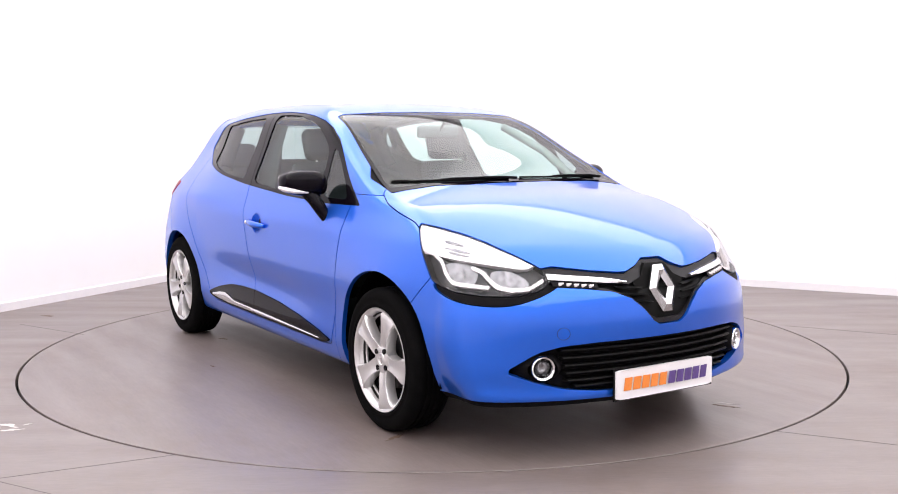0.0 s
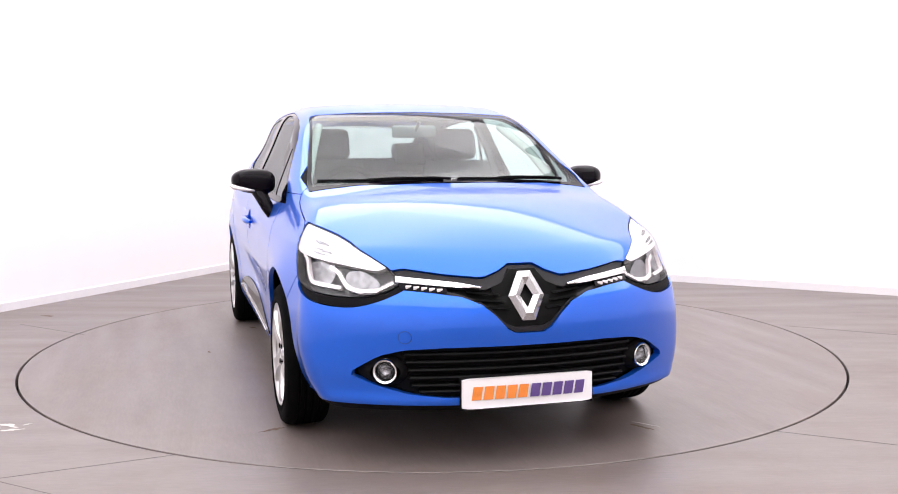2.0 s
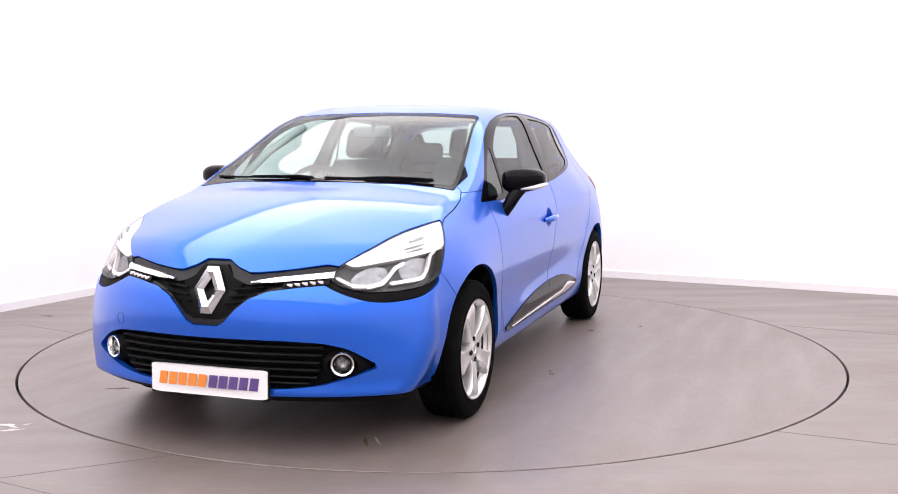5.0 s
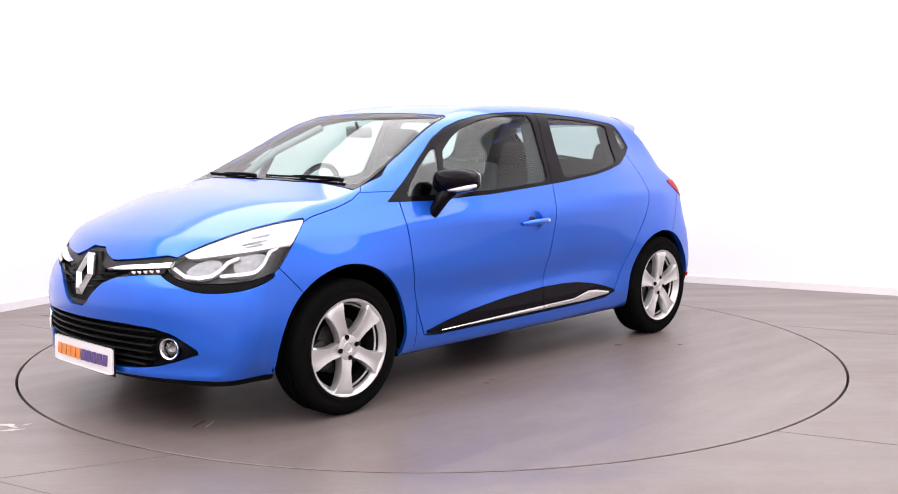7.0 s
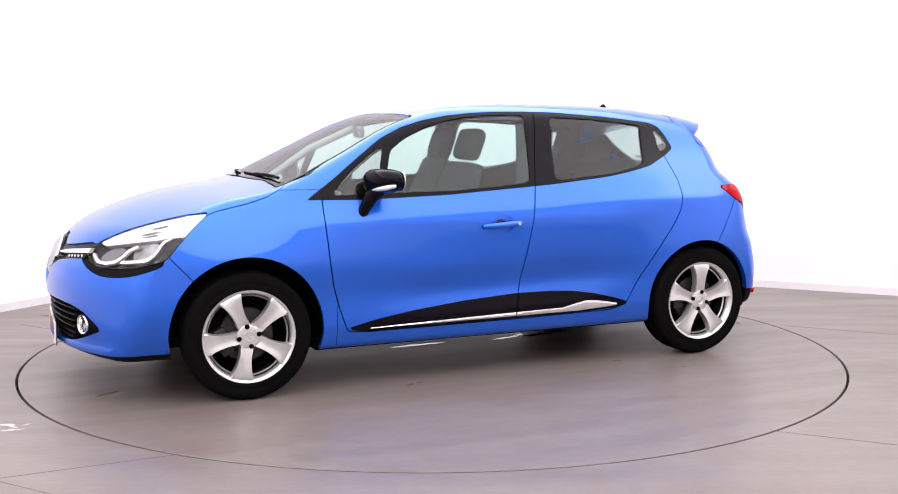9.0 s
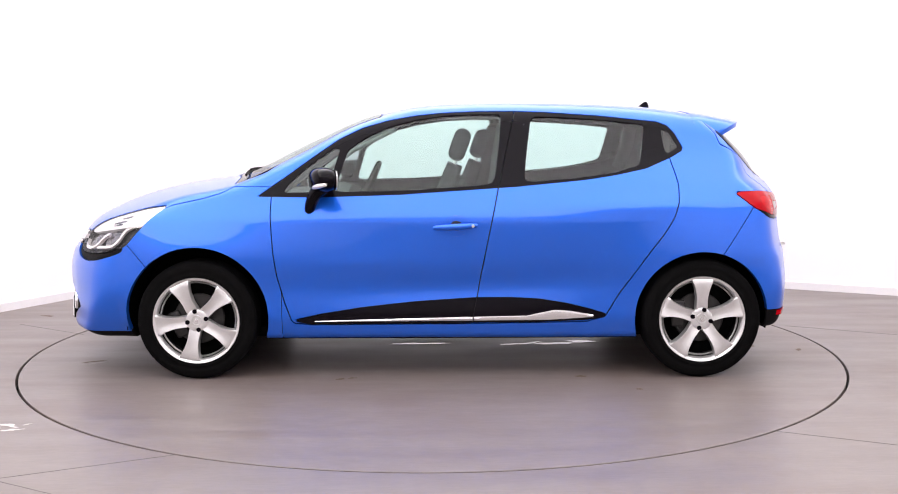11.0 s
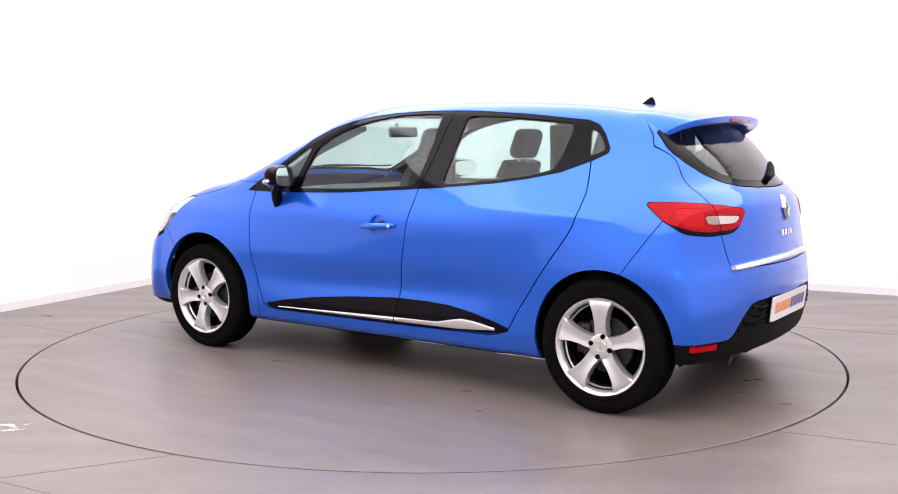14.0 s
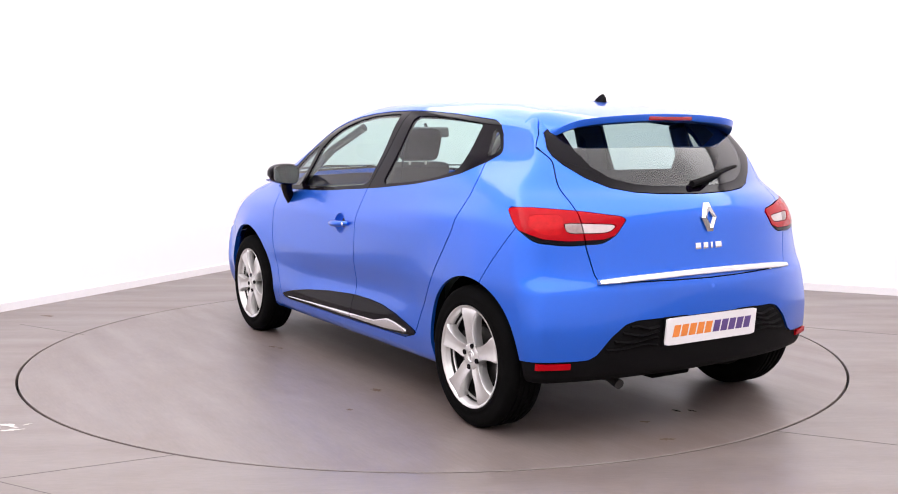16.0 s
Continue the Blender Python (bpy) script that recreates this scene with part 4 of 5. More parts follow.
def build_wheel(front, left):
    s = 1 if left else -1
    wheel = new("wheel")
    wheel.parent = car
    wheel["label"] = "silver five-spoke alloy wheel with a black tyre"
    wheel.matrix_basis = Matrix.Translation((AXLE if front else -AXLE, s * 0.748, R_WHEEL)) @ pose(0, 0, 0, 0, 0, 0 if left else 180) @ pose(0, 0, 0, 0, {(True, True): 25, (False, True): 0, (True, False): -22, (False, False): 30}[(front, left)], 0)
    R = R_WHEEL
    prof = [(0.212, -0.085), (0.235, -0.094), (0.262, -0.097), (0.287, -0.090), (0.300, -0.078), (R - 0.001, -0.064)]
    for g in (-0.042, -0.014, 0.014, 0.042):
        prof += [(R, g - 0.006), (R - 0.007, g - 0.004), (R - 0.007, g + 0.004), (R, g + 0.006)]
    prof += [(R - 0.001, 0.064), (0.300, 0.078), (0.291, 0.0875), (0.287, 0.090), (0.262, 0.097), (0.258, 0.0955), (0.240, 0.095), (0.236, 0.0975), (0.226, 0.096), (0.219, 0.088), (0.212, 0.085)]
    part("tyre", lathe_y(prof, 96), RUBBER, wheel, "black road tyre with grooved tread", sharp=40)
    rim = part("rim", lathe_y([(0.200, 0.060), (0.2045, 0.074), (0.210, 0.080), (0.217, 0.083), (0.2225, 0.0905), (0.2205, 0.0945), (0.214, 0.093), (0.2085, 0.088), (0.204, 0.080)], 96), ALLOY, wheel, "silver rim", sharp=50)
    # the shade inside the wheel is put into the barrel's colour
    part("barrel", lathe_y([(0.214, -0.08), (0.200, -0.07), (0.196, 0.03), (0.2005, 0.061)], 64), SHADED_ALLOY, wheel, "inner rim barrel coloured dark for shade")
    part("rim_ledge", lathe_y([(0.1905, 0.040), (0.1885, 0.047), (0.1925, 0.052), (0.1965, 0.050)], 64), ALLOY, wheel, "thin bright inner rim edge")
    # spokes: waisted near the hub, flared at the rim, ridged at both edges
    for k in range(5):
        bm = bmesh.new()
        a = 2 * math.pi * k / 5 + math.pi / 2
        rs = [0.030, 0.055, 0.075, 0.095, 0.115, 0.135, 0.155, 0.172, 0.188, 0.200, 0.210]
        hw = [0.0175, 0.031, 0.0300, 0.0290, 0.0305, 0.034, 0.0385, 0.0440, 0.050, 0.0545, 0.057]
        yy = [0.078, 0.082, 0.087, 0.090, 0.092, 0.094, 0.0955, 0.0965, 0.0965, 0.095, 0.091]
        rings = []
        for r, h, y in zip(rs, hw, yy):
            across = [(-1.0, -0.045), (-1.0, -0.006), (-0.93, 0.0), (-0.78, -0.0005), (-0.45, -0.004), (0.0, -0.005), (0.45, -0.004), (0.78, -0.0005), (0.93, 0.0), (1.0, -0.006), (1.0, -0.045)]
            ring = []
            for f, dy in across:
                off = f * h
                rr = math.sqrt(max(r * r - off * off * 0.75, 1e-6)) if r > 0.18 else r
                ring.append((rr * math.cos(a) - off * math.sin(a), y + dy, rr * math.sin(a) + off * math.cos(a)))
            rings.append(ring)
        quad_strip(bm, rings)
        part("spoke", bm, ALLOY, rim, sharp=60)
    part("hub", lathe_y([(0.0, 0.080), (0.020, 0.080), (0.0225, 0.0835), (0.026, 0.0835), (0.028, 0.081), (0.050, 0.0825), (0.057, 0.079), (0.060, 0.06), (0.05, 0.03)], 48), ALLOY, rim, "silver hub")
    bm = bmesh.new()
    dia = [(0, 0.014), (0.0095, 0), (0, -0.014), (-0.0095, 0)]
    slab(dia, 0.003, lambda u, v, ww: (u, 0.0805 + ww, v), bm)
    part("cap_badge", bm, CHROME, rim, "small chrome cap badge", False)
    for k in range(4):
        a = math.pi / 2 * k + 0.25
        bm = lathe_y([(0.0, 0.0842), (0.0055, 0.0842), (0.0065, 0.0835), (0.0075, 0.0835), (0.0095, 0.0860), (0.0115, 0.0860), (0.0115, 0.078)], 20)
        bmesh.ops.translate(bm, vec=(0.048 * math.cos(a), 0, 0.048 * math.sin(a)), verts=bm.verts)
        part("bolt", bm, BLACK_GLOSS, rim, "dark recessed wheel bolt")
    part("brake_disc", lathe_y([(0.03, 0.02), (0.125, 0.02), (0.130, 0.016), (0.130, 0.004), (0.03, 0.0)], 48), SHADED_ALLOY, wheel, "dull brake disc")
    part("back_plate", lathe_y([(0.0, -0.02), (0.198, -0.02), (0.198, -0.03), (0.0, -0.03)], 48), UNDER, wheel, "dark brake back plate")
    bm = rounded_box((0.07, 0.05, 0.14), (0.11, 0.01, 0.02), 0.012)
    part("brake_caliper", bm, SHADED_ALLOY, wheel, "cast brake caliper")
    return wheel


def build_wheel_well(cx, cz, r, s):
    bm = bmesh.new()
    rings = []
    for y in (0.40, 0.50, 0.60, 0.70, 0.775):
        n = 36
        rings.append([(cx + (r + 0.012) * math.cos(math.pi * (1.12 * k / n - 0.06)), s * y, cz + (r + 0.012) * math.sin(math.pi * (1.12 * k / n - 0.06))) for k in range(n + 1)])
    quad_strip(bm, rings, closed=False)
    inner = [bm.verts.new(p) for p in rings[0]]
    bm.faces.new(inner)
    part("wheel_arch_liner", bm, UNDER, car, "black wheel arch liner")


def build_mirror(w):
    s = 1 if w == "left" else -1
    bm = bmesh.new()
    bmesh.ops.create_uvsphere(bm, u_segments=40, v_segments=24, radius=1.0)
    for v in bm.verts:
        x, y, z = v.co
        sq = lambda t, p: math.copysign(abs(t) ** p, t)
        X = 0.070 * sq(x, 0.75)
        if X < 0:
            X = max(X, -0.045)
        Y = 0.103 * sq(y, 0.72)
        Z = 0.060 * sq(z, 0.78) * (1 - 0.16 * y)
        v.co = (0.632 + X - 0.30 * Y, s * (0.872 + Y), 1.024 + Z + 0.035 * (Y + 0.05))
    mir = part("door_mirror", bm, BLACK_GLOSS, car, "gloss black door mirror", sharp=60)
    bm = bmesh.new()
    ring = []
    for k in range(28):
        a = 2 * math.pi * k / 28
        ring.append((0.088 * math.copysign(abs(math.cos(a)) ** 0.6, math.cos(a)), 0.049 * math.copysign(abs(math.sin(a)) ** 0.6, math.sin(a))))
    slab(ring, 0.004, lambda u, v, ww: (0.582 - ww - 0.30 * u, s * (0.874 + u), 1.025 + v + 0.03 * u), bm)
    part("mirror_glass", bm, MIRROR, mir, "mirror glass", False)
    bm = tube([(0.715, s * 0.790, 0.862), (0.702, s * 0.814, 0.905), (0.680, s * 0.835, 0.950), (0.640, s * 0.850, 0.990)], [0.026, 0.030, 0.033, 0.040], sides=16)
    part("mirror_foot", bm, BLACK_GLOSS, mir, "black mirror foot")
    bm = tube([(0.684, s * 0.868, 0.985), (0.670, s * 0.925, 0.990), (0.644, s * 0.960, 0.998), (0.606, s * 0.977, 1.006)], [0.008, 0.014, 0.016, 0.010], sides=12, flat=0.8)
    part("indicator", bm, WHITE_LENS, mir, "clear indicator lens")


def build_handle(w):
    s = 1 if w == "left" else -1
    pts, rad = [], []
    for k in range(13):
        f = k / 12
        x = 0.080 - 0.220 * f
        bow = 0.022 * math.sin(math.pi * min(1, max(0, f)))
        pts.append((x, s * (0.840 + bow), 0.780 + 0.012 * f))
        rad.append(0.009 + 0.0075 * abs(math.sin(math.pi * f)) ** 0.5)
    part("door_handle", tube(pts, rad, sides=12, flat=1.0), PAINT, car, "blue pull door handle")
    bm = lathe_y([(0.0, 0.0), (0.0075, 0.0), (0.0085, -0.003)], 16)
    bmesh.ops.transform(bm, matrix=Matrix.Translation((-0.118, s * 0.866, 0.790)) @ pose(0, 0, 0, 0, 0, 0 if s > 0 else 180), verts=bm.verts)
    part("door_lock", bm, SATIN, car, "round key lock")


def side_point(x, z, out=0.0, s=1):
    y = float(grid_value(SIDE_GRID, np.array([x]), np.array([z]))[0])
    return Vector((x, s * (y + out), z))


def build_side_strip(w):
    s = 1 if w == "left" else -1
    for x0, x1 in ((0.69, -0.117), (-0.124, -0.735)):
        bm = bmesh.new()
        rings = []
        n = 36
        for k in range(n + 1):
            x = x0 + (x1 - x0) * k / n
            low = float(np.interp(x, [-0.735, -0.5, 0.69], [0.318, 0.303, 0.296]))
            high = float(np.interp(x, [-0.735, -0.62, -0.54, -0.45, -0.40, 0.0, 0.69], [0.330, 0.350, 0.356, 0.338, 0.326, 0.318, 0.301]))
            rings.append([side_point(x, low, 0.004, s), side_point(x, low, 0.011, s), side_point(x, (low + high) / 2, 0.014, s), side_point(x, high, 0.011, s), side_point(x, high, 0.004, s)])
        quad_strip(bm, rings)
        part("bright_strip", bm, CHROME, car, "bright chrome strip on the door cladding")


def front_point(y, z, out=0.0):
    return Vector((float(np.interp(z, _fz, T_FRONT)) - float(np.interp(z, _fz, T_BOW)) * y * y - 0.19 * y ** 4 + out, y, z))


def rear_point(y, z, out=0.0):
    return Vector((float(np.interp(z, _fz, T_REAR)) + float(np.interp(z, _fz, T_TAIL)) * y * y + 0.12 * y ** 4 - out, y, z))


def build_badge(name, place, height, width, parent, label):
    h, w = height / 2, width / 2
    outer = [(w * 0.36, h), (w, 0.0), (w * 0.36, -h), (-w * 0.36, -h), (-w, 0.0), (-w * 0.36, h)]
    inner = [(0.02 * w, h * 0.47), (w * 0.36, 0.0), (0.02 * w, -h * 0.47), (-0.02 * w, -h * 0.47), (-w * 0.36, 0.0), (-0.02 * w, h * 0.47)]
    mid = [((a[0] + b[0]) / 2, (a[1] + b[1]) / 2) for a, b in zip(outer, inner)]
    d = height * 0.10
    bm = bmesh.new()
    rings = [[place(u, v, dd) for u, v in ring] for ring, dd in ((outer, 0.0), (outer, d * 0.5), (mid, d * 1.25), (inner, d * 0.6), (inner, 0.0))]
    quad_strip(bm, rings, cap=False)
    return part(name, bm, BADGE, parent, label, False)


def build_front_details():
    # diamond badge leaning back on the grille
    def place(u, v, w):
        return Vector((2.090 - 0.34 * v + w, u, 0.643 + 0.94 * v + 0.34 * w))
    build_badge("badge", place, 0.190, 0.142, car, "chrome diamond badge")
    bm = bmesh.new()
    slab([(0.055, 0.115), (0.085, 0.06), (0.135, 0.045), (0.10, -0.06), (0.05, -0.12), (-0.05, -0.12), (-0.10, -0.06), (-0.135, 0.045), (-0.085, 0.06), (-0.055, 0.115)], 0.012, lambda u, v, w: (2.074 - 0.34 * v + w, u, 0.635 + 0.94 * v), bm, 0.004)
    part("badge_plinth", bm, SLAT, car, "black plinth behind the badge")
    for s in (1, -1):
        bm = bmesh.new()
        rings = []
        for k in range(15):
            y = 0.175 + (0.475 - 0.175) * k / 14
            zc = np.interp(y, [0.175, 0.3, 0.475], [0.6815, 0.694, 0.7085])
            h = np.interp(y, [0.175, 0.26, 0.475], [0.003, 0.009, 0.011])
            rings.append([front_point(s * y, zc + b, o) for b, o in ((-h, -0.012), (-h, 0.004), (0, 0.008), (h, 0.004), (h, -0.012))])
        quad_strip(bm, rings)
        part("grille_strip", bm, CHROME, car, "bright strip beside the badge")
        # day lamp cluster
        bm = bmesh.new()
        rings = []
        for k in range(9):
            y = 0.300 + 0.165 * k / 8
            rings.append([front_point(s * y, z + 0.012 * k / 8, o) for z, o in ((0.662, -0.02), (0.662, 0.001), (0.680, 0.001), (0.680, -0.02))])
        quad_strip(bm, rings)
        day = part("day_lamp", bm, BLACK_GLOSS, car, "day running lamp with small white lenses")
        for k in range(5):
            y = 0.325 + 0.027 * k
            bm = rounded_box((0.008, 0.0225, 0.0125), front_point(s * y, 0.6715 + 0.0024 * k, 0.0), 0.002)
            part("lamp_lens", bm, WHITE_LENS, day, "small white lens")
        # fog lamp in its ring
        c = front_point(s * 0.528, 0.368, -0.006)
        m = Matrix.Translation(c) @ pose(0, 0, 0, 0, 0, -90 + s * 22)
        bm = lathe_y([(0.046, -0.03), (0.0480, 0.002), (0.045, 0.008), (0.0385, 0.003), (0.0345, -0.012)], 40)
        bmesh.ops.transform(bm, matrix=m, verts=bm.verts)
        fog = part("fog_lamp", bm, CHROME, car, "round fog lamp in a chrome ring")
        bm = lathe_y([(0.0, -0.036), (0.016, -0.032), (0.027, -0.022), (0.031, -0.012)], 32)
        bmesh.ops.transform(bm, matrix=m, verts=bm.verts)
        part("reflector", bm, FACET, fog, "chrome reflector")
        bm = lathe_y([(0.0305, -0.013), (0.033, -0.018), (0.0345, -0.010)], 32)
        bmesh.ops.transform(bm, matrix=m, verts=bm.verts)
        part("lamp_cup", bm, SLAT, fog, "black lamp cup")
        bm = lathe_y([(0.0, 0.000), (0.02, -0.002), (0.034, -0.008)], 32)
        bmesh.ops.transform(bm, matrix=m, verts=bm.verts)
        part("cover", bm, LENS, fog, "clear cover")
        # fog lamp surround
        bm = bmesh.new()
        rings = []
        for k in range(33):
            a = 2 * math.pi * k / 32
            rings.append([front_point(s * (0.528 + r * math.cos(a) * 1.15), 0.364 + r * math.sin(a) * 0.82, o) for r, o in ((0.046, -0.004), (0.058, -0.012), (0.075, -0.038))])
        quad_strip(bm, rings, closed=False)
        part("fog_lamp_surround", bm, BLACK_PLASTIC, car, "black fog lamp surround")
    for z, half in ((0.432, 0.46), (0.402, 0.455), (0.372, 0.445), (0.342, 0.44), (0.312, 0.43), (0.288, 0.40)):
        bm = bmesh.new()
        rings = []
        for k in range(31):
            y = -half + 2 * half * k / 30
            zz = z + 0.006 * (1 - (y / half) ** 2)
            rings.append([front_point(y, zz + b, o) for b, o in ((-0.007, -0.044), (-0.0045, -0.012), (0.0, -0.008), (0.0045, -0.012), (0.007, -0.044))])
        quad_strip(bm, rings)
        part("grille_slat", bm, SLAT, car, "gloss black intake slat")
    for dz in (0.0, 0.026, 0.052):
        for s in (1, -1):
            bm = bmesh.new()
            rings = []
            for k in range(9):
                y = 0.075 + 0.12 * k / 8 + dz * 0.6
                rings.append([front_point(s * y, 0.600 + dz + b + 0.010 * k / 8, o) for b, o in ((-0.004, -0.02), (0, -0.004), (0.004, -0.02))])
            quad_strip(bm, rings)
            part("grille_slat", bm, SLAT, car, "gloss black upper grille slat")
    # ring in a darker blue that carries the shade of the cover's joint
    bm = bmesh.new()
    rings = []
    for k in range(25):
        a = 2 * math.pi * k / 24
        rings.append([front_point(-0.461 + r * math.cos(a), 0.500 + r * math.sin(a), o) for r, o in ((0.0245, -0.002), (0.0238, 0.0012), (0.0224, 0.0012), (0.0217, -0.002))])
    quad_strip(bm, rings, closed=False)
    part("tow_eye_cover", bm, SHADED_PAINT, car, "thin round edge of the tow eye cover")


def build_plate(name, place, label):
    bm = bmesh.new()
    ring = rounded([(-0.262, -0.0575), (0.262, -0.0575), (0.262, 0.0575), (-0.262, 0.0575)], 2, 0.04)
    slab(ring, 0.008, place, bm, 0.002)
    plate = part(name, bm, PLATE_WHITE, car, label, False)
    bm = bmesh.new()
    ring = [(-0.268, -0.064), (0.268, -0.064), (0.268, 0.0635), (-0.268, 0.0635)]
    slab(ring, 0.004, lambda u, v, w: place(u, v, w - 0.0045), bm)
    part("plate_holder", bm, BLACK_PLASTIC, plate, "black plate holder", False)
    # two words drawn as slanted blocks in their colours
    for k in range(10):
        x0 = -0.226 + 0.0452 * k + (0.004 if k > 4 else 0)
        bm = bmesh.new()
        slab([(x0, -0.024), (x0 + 0.037, -0.024), (x0 + 0.045, 0.026), (x0 + 0.008, 0.026)], 0.001, lambda u, v, w: place(u, v, w + 0.0075), bm)
        part("print_block", bm, PLATE_ORANGE if k < 5 else PLATE_PURPLE, plate, "slanted orange print block" if k < 5 else "slanted violet print block", False)


def build_rear_details(tailgate):
    bm = bmesh.new()
    rings = []
    for k in range(41):
        y = -0.548 + 1.096 * k / 40
        z = 0.685 - 0.02 * (y / 0.548) ** 2 + 0.012
        h = 0.0115 * (1 - 0.35 * (abs(y) / 0.548) ** 8)
        rings.append([rear_point(y, z + b - 0.012, o) for b, o in ((-h, -0.012), (-h, 0.020), (-h + 0.004, 0.025), (h - 0.004, 0.024), (h, 0.020), (h, -0.012))])
    quad_strip(bm, rings)
    part("boot_strip", bm, SATIN, tailgate, "silver strip along the tailgate's foot")
    build_badge("rear_badge", lambda u, v, w: rear_point(u, 0.905 + v, 0.002 + w), 0.118, 0.090, tailgate, "chrome diamond badge")
    for y, wid in ((0.070, 0.030), (0.028, 0.026), (-0.006, 0.012), (-0.046, 0.036)):
        bm = bmesh.new()
        rings = []
        for yy in (y + wid / 2, y - wid / 2):
            rings.append([rear_point(yy, z, o) for z, o in ((0.776, 0.0), (0.776, 0.006), (0.782, 0.007), (0.796, 0.007), (0.802, 0.006), (0.802, 0.0))])
        quad_strip(bm, rings)
        part("name_bar", bm, CHROME, tailgate, "small chrome bar", False)
    # rear wiper
    wiper = part("rear_wiper", tube([rear_point(0.02, 1.04, 0.02), rear_point(-0.05, 1.055, 0.03), rear_point(-0.2, 1.085, 0.022), rear_point(-0.33, 1.105, 0.014)], [0.016, 0.014, 0.010, 0.006], sides=10), BLACK_PLASTIC, tailgate, "black rear wiper arm")
    part("wiper_blade", tube([rear_point(-0.04, 1.048, 0.006), rear_point(-0.2, 1.078, 0.006), rear_point(-0.37, 1.105, 0.006)], 0.006), BLACK_PLASTIC, wiper, "black wiper blade")
    # reflectors, valance ribs, exhaust, tow cover
    for s in (1, -1):
        bm = bmesh.new()
        rings = []
        for k in range(9):
            y = 0.665 + 0.12 * k / 8
            rings.append([rear_point(s * y, z, o) for z, o in ((0.318, -0.02), (0.320, 0.004), (0.343, 0.004), (0.345, -0.02))])
        quad_strip(bm, rings)
        part("reflector", bm, RED_LENS, car, "red reflector strip")
        for j in range(4):
            bm = bmesh.new()
            rings = []
            z = 0.395 + 0.026 * j
            for k in range(11):
                y = 0.285 + (0.235 - 0.035 * j) * k / 10
                zz = z + 0.007 * math.sin(5.5 * k / 10 + j)
                rings.append([rear_point(s * y, zz + b, o) for b, o in ((-0.009, -0.012), (0.0, 0.004), (0.009, -0.012))])
            quad_strip(bm, rings)
            part("valance_rib", bm, BLACK_PLASTIC, car, "wavy black rib")
    bm = tube([(-1.60, 0.36, 0.23), (-1.66, 0.37, 0.235), (-1.73, 0.375, 0.215)], 0.022, sides=16)
    part("exhaust_pipe", bm, SHADED_ALLOY, car, "dull exhaust tail pipe")
    bm = rounded_box((0.10, 0.22, 0.05), (-1.70, 0.10, 0.245), 0.015)
    part("tow_bracket", bm, UNDER, car, "black tow bracket under the bumper")


def build_wipers():
    for y0, y1, b in ((-0.02, -0.62, 0.0), (0.56, 0.02, 0.0)):
        def ws(y, up, k=0.0):
            x = 1.145 - 0.26 * y * y
            return Vector((x - up * 0.6, y, float(np.interp(x - up * 0.6, _fx, T_ROOF) - np.interp(x - up * 0.6, _fx, T_CROWN) * y * y) + 0.006 + k * 0.6))
        arm = part("wiper", tube([ws(y0, -0.02, 0.012), ws(y0 + (y1 - y0) * 0.12, 0.0, 0.016), ws(y0 + (y1 - y0) * 0.4, 0.02, 0.012), ws(y0 + (y1 - y0) * 0.62, 0.03, 0.006)], [0.007, 0.006, 0.005, 0.004], sides=10), BLACK_PLASTIC, car, "black wiper arm at rest")
        part("wiper_blade", tube([ws(y0 + (y1 - y0) * f, 0.015 + 0.02 * f, -0.002) for f in (0.05, 0.3, 0.55, 0.8, 1.0)], 0.0045), BLACK_PLASTIC, arm, "black wiper blade")


def build_antenna():
    bm = bmesh.new()
    rings = []
    for k, (x, z) in enumerate(((-1.085, 1.392), (-1.10, 1.404), (-1.12, 1.420), (-1.14, 1.435), (-1.155, 1.438), (-1.165, 1.425), (-1.17, 1.392))):
        h = (0.014, 0.015, 0.012, 0.008, 0.007, 0.010, 0.014)[k]
        rings.append([(x, -h - 0.008, 1.388), (x, -h, z - 0.004), (x, 0, z), (x, h, z - 0.004), (x, h + 0.008, 1.388)])
    quad_strip(bm, rings)
    part("antenna_foot", bm, BLACK_PLASTIC, car, "small black roof antenna foot")


